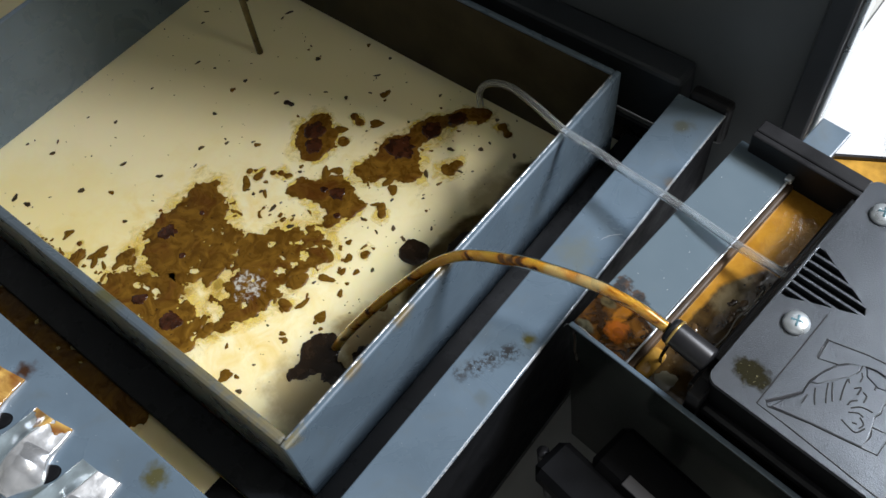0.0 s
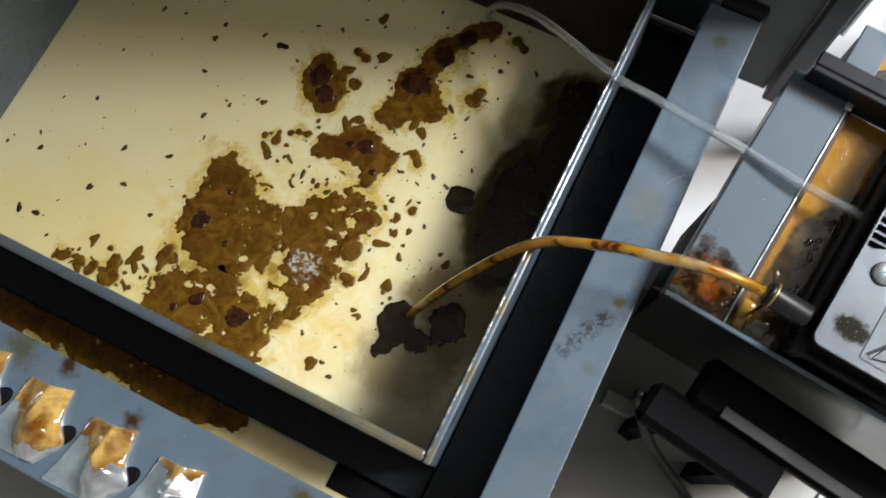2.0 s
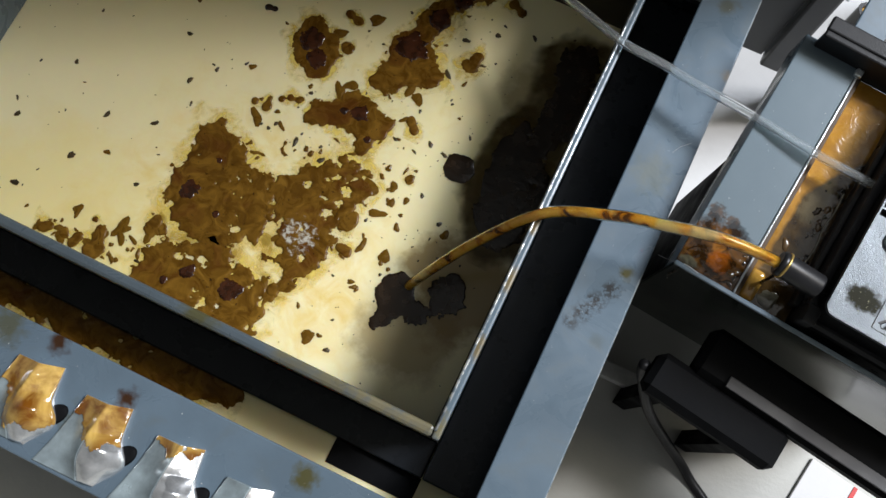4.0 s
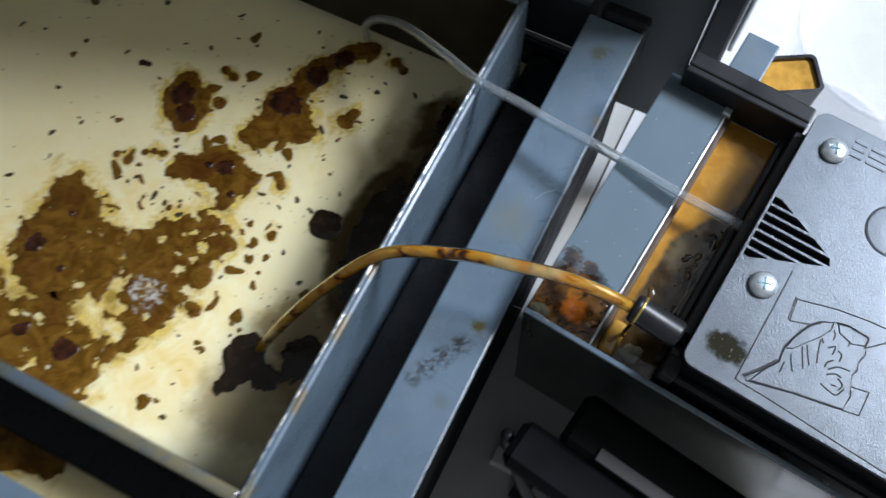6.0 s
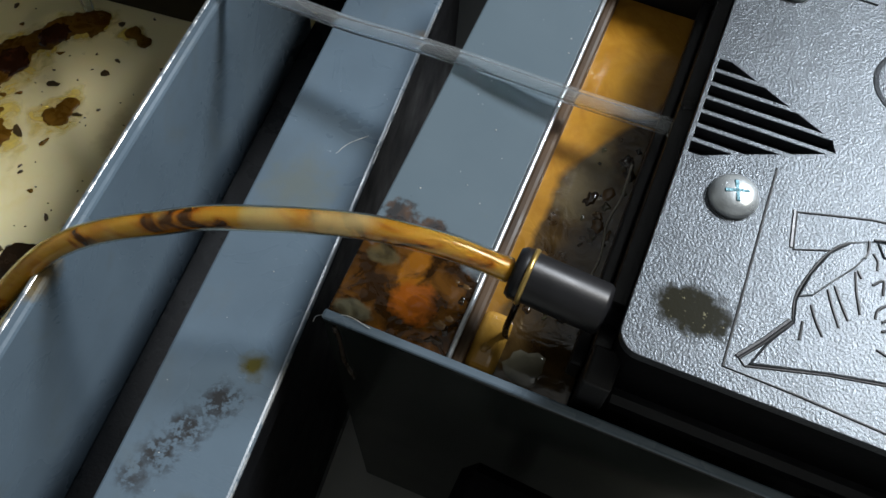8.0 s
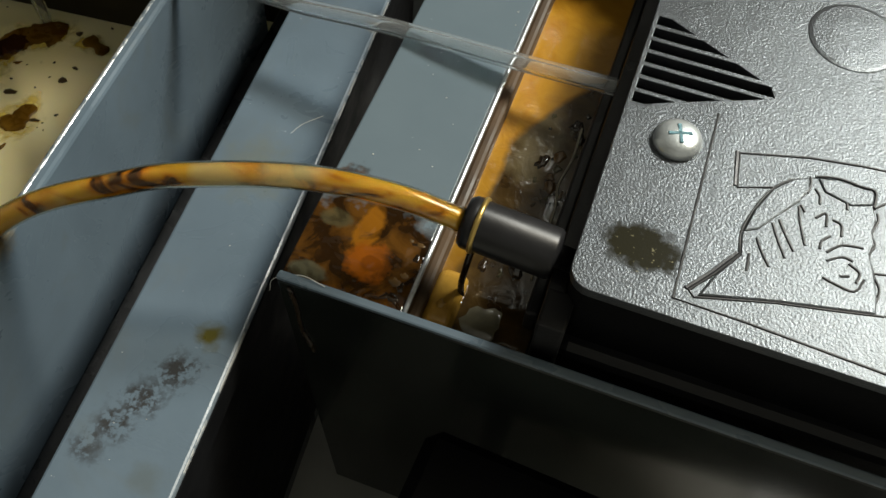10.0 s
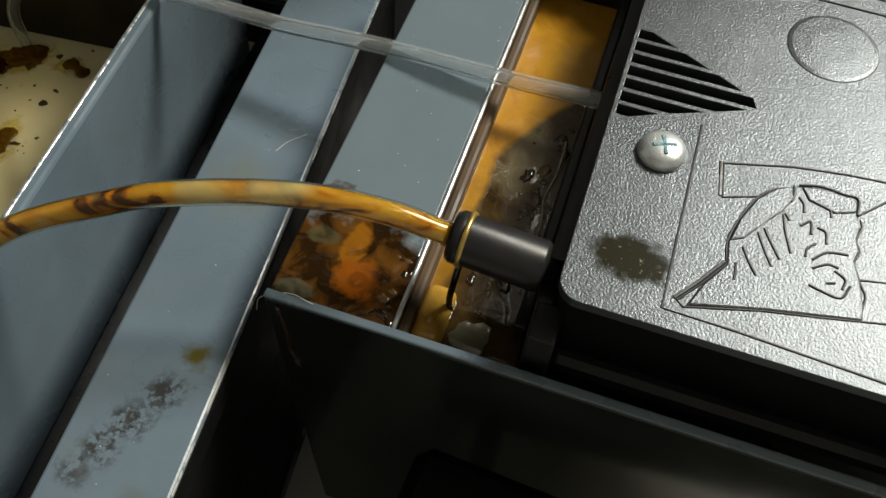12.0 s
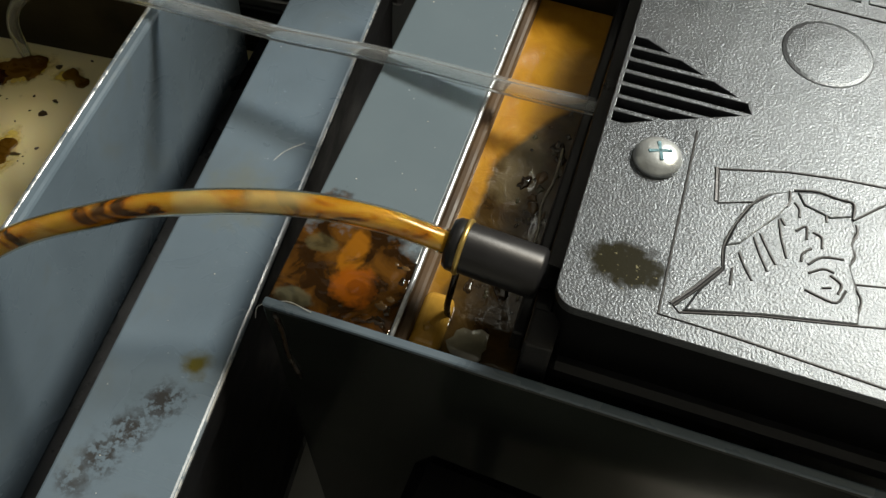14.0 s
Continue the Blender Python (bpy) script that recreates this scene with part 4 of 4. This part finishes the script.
for cap in ([(0.1050, 0.0373), (0.1066, 0.0444), (0.1096, 0.0515), (0.1135, 0.0560), (0.1173, 0.0581), (0.1180, 0.0545), (0.1160, 0.0500), (0.1120, 0.0445), (0.1082, 0.0390)],
            [(0.1195, 0.0588), (0.1240, 0.0598), (0.1328, 0.0595), (0.1330, 0.0555), (0.1280, 0.0535), (0.1215, 0.0553)]):
    plate = part("emblem_cap", outline(cap, TOP + 0.0010, 0.0006), grained, skimmer, "raised part of the emblem")
    bev = plate.modifiers.new("edge", "BEVEL")
    bev.width, bev.segments, bev.limit_method, bev.angle_limit = 0.0004, 2, "ANGLE", radians(60)
STROKES = (
    [(0.1188, 0.0591), (0.1240, 0.0605), (0.1296, 0.0601), (0.1331, 0.0598), (0.1333, 0.0550)], [(0.1178, 0.0585), (0.1181, 0.0560), (0.1176, 0.0535)],
    [(0.1075, 0.0319), (0.1077, 0.0272)], [(0.1084, 0.0367), (0.1100, 0.0335), (0.1123, 0.0300)], [(0.1112, 0.0421), (0.1130, 0.0380), (0.1154, 0.0336)],
    [(0.1125, 0.0436), (0.1145, 0.0400), (0.1170, 0.0361)], [(0.1163, 0.0491), (0.1174, 0.0441), (0.1192, 0.0387)], [(0.1193, 0.0555), (0.1206, 0.0538), (0.1209, 0.0514)],
    [(0.1264, 0.0584), (0.1273, 0.0521)], [(0.1167, 0.0496), (0.1179, 0.0479)], [(0.1205, 0.0472), (0.1227, 0.0493), (0.1232, 0.0456)],
    [(0.1244, 0.0481), (0.1265, 0.0473), (0.1269, 0.0441)], [(0.1226, 0.0390), (0.1228, 0.0414), (0.1245, 0.0434)], [(0.1242, 0.0387), (0.1273, 0.0418), (0.1321, 0.0428)],
    [(0.1245, 0.0364), (0.1277, 0.0386), (0.1303, 0.0384)], [(0.1294, 0.0374), (0.1321, 0.0357), (0.1316, 0.0329)], [(0.1242, 0.0317), (0.1268, 0.0310), (0.1314, 0.0305), (0.1333, 0.0344)],
    [(0.1280, 0.0334), (0.1299, 0.0341)])
# the strokes are black tubes for groove shade as well
for pts in STROKES:
    part("emblem_stroke", emboss([(p.x, p.y) for p in curve_through([(x, y, 0) for x, y in pts], 4)], 0.00036, z=TOP + 0.0006), rubber, skimmer)
part("round_boss", lathe([(0.0128, -0.0002), (0.0122, 0.0002), (0.0112, 0.0004), (0.0060, 0.0006), (0.0002, 0.0006)], pose(0.1225, 0.1095, TOP)), grained, skimmer, "shallow round boss")
for k, (x, w) in enumerate(((0.090, 0.006), (0.098, 0.009), (0.109, 0.007), (0.118, 0.012), (0.132, 0.008), (0.142, 0.010))):
    for j in range(3):
        y = 0.1405 - 0.0036 * j
        if y > 0.1325 or x > 0.1:
            part("embossed_bar", block((x, y, TOP - 0.0002), (x + w, y + 0.0018, TOP + 0.0004), 0.0002, 1), grained, skimmer)


def screw(x, y):
    m = pose(x, y, TOP, 0, 0, 18)
    head = part("screw", lathe([(0.0010, -0.001), (0.0062, 0.0), (0.0062, 0.0008), (0.0058, 0.0018), (0.0047, 0.0028), (0.0030, 0.0034), (0.0012, 0.0036)], m), steel, skimmer, "zinc-plated cross-head screw", smooth=True)
    bm = bmesh.new()
    for turn in (0, 90):
        b2 = block((-0.0030, -0.00055, 0.0024), (0.0030, 0.00055, 0.0037), 0.0002, 1)
        bmesh.ops.transform(b2, matrix=m @ pose(0, 0, 0, 0, 0, turn), verts=b2.verts[:])
        me = bpy.data.meshes.new("tmp")
        b2.to_mesh(me)
        b2.free()
        bm.from_mesh(me)
        bpy.data.meshes.remove(me)
    part("recess", bm, recess_mat, head, "blue-tinted cross recess")


recess_mat = plain("recess_steel", (0.14, 0.27, 0.31), 0.3, metal=0.6)
for x, y in ((0.085, 0.0578), (0.084, 0.1315), (0.176, 0.030), (0.176, 0.1315)):
    screw(x, y)

part("oil_streak", hose([(0.0035, -0.0019, -0.001), (0.0042, -0.0019, -0.012), (0.0040, -0.0019, -0.026), (0.0062, -0.0019, -0.040)], 0.0006, 8, 6), dark_scum, skimmer, "thin run of oil down the panel", smooth=True)

# hose guide: a black sleeve with a brass lip
A, B = Vector((0.0420, 0.0225, 0.0175)), Vector((0.0700, 0.0215, 0.0165))
ax = (B - A).normalized()
m = Matrix.Translation(A) @ ax.to_track_quat("Z", "Y").to_matrix().to_4x4()
ln = (B - A).length
sleeve = part("sleeve", lathe([(0.0040, 0.0006), (0.0060, 0.0), (0.0068, 0.0012), (0.0069, 0.0026), (0.0066, 0.0034), (0.0066, ln - 0.005), (0.0060, ln - 0.004), (0.0030, ln - 0.0035), (0.0030, ln + 0.002)], m), sleeve_black, skimmer, "black hose guide sleeve", smooth=True)
part("sleeve_lip", lathe([(0.0058, 0.0030), (0.0072, 0.0031), (0.0074, 0.0037), (0.0072, 0.0043), (0.0058, 0.0044)], m), brass, sleeve, "brass-coloured oily lip", smooth=True)
part("drip", hose([(0.0455, 0.0190, 0.0125), (0.0450, 0.0165, 0.006), (0.0445, 0.0150, -0.001), (0.0450, 0.0145, -0.007)], 0.0009, 8, 6), dark_scum, skimmer, "dark oil dripping from the sleeve", smooth=True)
part("scraper", block((0.0372, 0.0025, -0.0100), (0.0458, 0.0205, -0.0040), 0.0028, 5), oil_amber, skimmer, "amber oil-coated scraper")


def oil_bead(name, x, y, z, rx, ry, high, material, turn, seed):
    """A low drop of oil with an uneven outline."""
    bm = bmesh.new()
    ca, sa = math.cos(turn), math.sin(turn)
    rings = []
    for k, (u, h) in enumerate(((1.0, 0.0), (0.94, 0.45), (0.74, 0.82), (0.4, 1.0))):
        rings.append([])
        for i in range(16):
            a = i * math.pi / 8
            w = u * (1 + 0.7 * noise.noise(Vector((math.cos(a) * 1.6, math.sin(a) * 1.6, seed))))
            p, q = rx * w * math.cos(a), ry * w * math.sin(a)
            rings[-1].append(bm.verts.new((x + p * ca - q * sa, y + p * sa + q * ca, z + high * h)))
    for a, b in zip(rings, rings[1:]):
        for k in range(16):
            bm.faces.new((a[k], a[(k + 1) % 16], b[(k + 1) % 16], b[k]))
    bm.faces.new(rings[-1])
    return part(name, bm, material, skimmer, smooth=True)


oil_bead("oil_pool", 0.0525, 0.0090, -0.0078, 0.0062, 0.0056, 0.0006, grey_pool, 0.1, 1.0)
oil_bead("oil_bead", 0.0412, 0.0090, -0.0042, 0.0012, 0.0013, 0.0007, oil_amber, 0.0, 2.0)
part("oil_skin", hose([(0.0610, 0.026, -0.0072), (0.0600, 0.036, -0.0070), (0.0606, 0.048, -0.0071), (0.0592, 0.058, -0.0070), (0.0604, 0.068, -0.0070), (0.0600, 0.080, -0.0072)], 0.0004, 8, 8), pale_oil, skimmer, "pale dried edge of the oil film", smooth=True)
rnd = random.Random(21)
for k in range(34):
    y = rnd.uniform(0.024, 0.092)
    x = 0.0565 + rnd.gauss(0, 0.0028) if y > 0.05 else rnd.uniform(0.046, 0.060)
    r = 0.0006 + 0.0016 * rnd.random() ** 2
    oil_bead("oil_bead", min(0.0605, x), y, -0.0079, r, r * rnd.uniform(1.0, 2.0), r * 0.22 + 0.0005, (wet_oil, clear_oil, wet_oil, brown_film)[k % 4], rnd.uniform(-0.6, 0.6), k * 1.7)
for k in range(9):
    x, y = rnd.uniform(0.026, 0.0325), rnd.uniform(0.003, 0.022)
    r = rnd.uniform(0.0005, 0.0012)
    oil_bead("oil_bead", x, y, -0.0001, r, r * rnd.uniform(1.0, 2.2), r * 0.3, (wet_oil, brown_film)[k % 2], rnd.uniform(0, 3), k * 2.3)

# ---- mounting bars in front of the skimmer ----
def mount_bar(m, length, strip, wide=0.026):
    ob = thing("mount_bar", "black square mounting bar with chamfered ends" + (", modelled from a reflection, with grey strip" if strip else ""), "bar", m, group="mounting bars")
    bm = block((0, 0, -0.016), (length, wide, 0), 0.004, 1)
    part("bar", bm, matt_black, ob)
    if strip:
        part("strip", block((0.020, 0.002, 0.0003), (length - 0.004, 0.009, 0.0018), 0.0005), plain_strip, ob, "grey strip modelled from the floor's reflection")
    for x in (0.012, length - 0.02):
        part("leg", block((x, 0.006, -0.152), (x + 0.010, 0.018, -0.0162)), matt_black, ob)
    return ob


plain_strip = plain("dull_grey_strip", (0.05, 0.05, 0.053), 0.6)
mount_bar(Matrix.Translation((0.090, 0.077, -0.048)) @ pose(0, 0, 0, 0, 0, -9), 0.085, False)
# second bar and its strip model the reflection in the glossy panel
mount_bar(Matrix.Translation((0.112, 0.098, -0.046)) @ pose(0, 0, 0, 0, 0, -9), 0.190, True, 0.031)

# ---- hoses ----
pts = [(-0.101, 0.288, -0.150), (-0.103, 0.2875, -0.088), (-0.100, 0.284, -0.064), (-0.088, 0.281, -0.046), (-0.065, 0.273, -0.029), (-0.034, 0.257, -0.0125), (-0.002, 0.2390, 0.0034),
       (0.0224, 0.2365, 0.0036), (0.045, 0.2325, 0.0050), (0.067, 0.2285, 0.0083), (0.090, 0.2235, 0.0117), (0.112, 0.2190, 0.0140), (0.140, 0.2150, 0.0160), (0.166, 0.2130, 0.0170)]
ob = part("clear_hose", hose(pts, 0.0026, 16, 10, 0.0015), clear_hose, smooth=True)
tagged(ob, "thin clear vinyl hose laid over the rim into the coolant", "hose")
pts = [(0.1150, 0.1525, 0.0215), (0.100, 0.1510, 0.0270), (0.080, 0.1480, 0.0305), (0.057, 0.1430, 0.0300), (0.034, 0.1395, 0.0230), (0.0, 0.1300, 0.0060), (-0.028, 0.1090, -0.030),
       (-0.052, 0.084, -0.072), (-0.060, 0.074, -0.096), (-0.064, 0.068, -0.130)]
ob = thing("oily_hose", "thin clear hose streaked inside with amber and dark brown oil", "hose")
part("oil_core", hose(pts, 0.0028, 16, 10), oily_hose, ob, "amber and dark brown oil", smooth=True)
part("tube", hose(pts, 0.0032, 16, 10, 0.00285), hose_skin, ob, "clear vinyl wall", smooth=True)

# ---- things behind and below ----
tub = thing("waste_tub", "empty clear plastic waste tub standing on white card", "tub", pose(0.205, 0.425, FLOOR + 0.0035))
part("shell", lathe([(0.050, 0.0), (0.055, 0.002), (0.062, 0.125), (0.065, 0.130), (0.0655, 0.133), (0.064, 0.135), (0.061, 0.130), (0.054, 0.004), (0.049, 0.003)], Matrix()), thin_film, tub, smooth=True)
cup = thing("drain_cup", "black-rimmed drain cup full of amber oil behind the skimmer", "cup", Matrix.Translation((0.146, 0.356, -0.05)) @ pose(0, 0, 0, 0, 0, 30))
part("cup_wall", outline(rounded(-0.021, -0.013, 0.021, 0.013, 0.004), 0, 0.15, [rounded(-0.019, -0.011, 0.019, 0.011, 0.003)]), black_plastic, cup)
part("cup_oil", block((-0.0188, -0.0108, -0.02), (0.0188, 0.0108, -0.003)), oil_amber, cup, "amber oil")
sheet = part("white_sheet", block((0.068, 0.19, FLOOR), (0.62, 0.95, FLOOR + 0.003), 0.0005), white_card)
tagged(sheet, "large white card sheet lying on the floor", "card")

cable = part("cable", hose([(0.0885, 0.091, -0.056), (0.093, 0.088, -0.075), (0.112, 0.076, -0.115), (0.140, 0.069, -0.165), (0.172, 0.056, FLOOR + 0.0034), (0.21, 0.02, FLOOR + 0.0034), (0.25, -0.10, FLOOR + 0.0034), (0.26, -0.30, FLOOR + 0.0034)], 0.0035, 12, 10), rubber, smooth=True)
tagged(cable, "black rubber power cable hanging to the floor", "cable")

card = thing("carton_flap", "white printed card with a red stripe lying on the floor", "card", Matrix.Translation((0.246, 0.087, FLOOR)) @ pose(0, 0, 0, 0, 0, -10))
part("sheet", block((0, -0.05, 0.0), (0.10, 0.02, 0.003), 0.0005), white_card, card)
part("stripe", block((0.034, -0.05, 0.0032), (0.037, 0.02, 0.0036)), red_ink, card, "red printed stripe")
grey_wood = plain("grey_painted_wood", (0.66, 0.66, 0.63), 0.6)
board = part("batten", block((0.083, 0.094, FLOOR), (0.113, 0.106, FLOOR + 0.012), 0.001), grey_wood)
tagged(board, "short pale grey painted batten lying on the floor", "batten")

lint_mat = plain("white_lint", (0.75, 0.74, 0.70), 0.6)
for pts in ([(0.0655, 0.1420, -0.0170), (0.0700, 0.1375, -0.0020), (0.0780, 0.1372, 0.0034), (0.0850, 0.1355, 0.0036)],
            [(0.0505, 0.2010, -0.0197), (0.0530, 0.2060, -0.0197), (0.0580, 0.2110, -0.0197)]):
    ob = part("lint", hose(pts, 0.00008, 6, 8), lint_mat, smooth=True)
    tagged(ob, "single pale lint fibre stuck to the oily metal", "lint")

# ---- dust and tiny chips on the enamel ----
rnd = random.Random(31)
bm = bmesh.new()
for k in range(84):
    if k < 26:
        p = Vector((rnd.uniform(0.032, 0.060), rnd.uniform(0.05, 0.31), -0.0199))
    elif k < 44:
        p = SK @ Vector((rnd.uniform(0.003, 0.032), rnd.uniform(0.035, 0.138), 0.0001))
    else:
        p = Vector((rnd.uniform(-0.27, 0.03), rnd.uniform(-0.100, -0.040), -0.0259))
    r = 0.00007 + 0.00020 * rnd.random() ** 2
    a0 = rnd.uniform(0, 6.3)
    top = bm.verts.new(p + Vector((0, 0, r)))
    ring = [bm.verts.new(p + Vector((r * rnd.uniform(0.8, 1.8) * math.cos(a0 + i * 1.2566), r * math.sin(a0 + i * 1.2566), 0))) for i in range(5)]
    for i in range(5):
        bm.faces.new((ring[i], ring[(i + 1) % 5], top))
ob = part("dust_specks", bm, lint_mat)
tagged(ob, "scattered pale dust specks on the blue-grey enamel", "dust", kind="stuff")
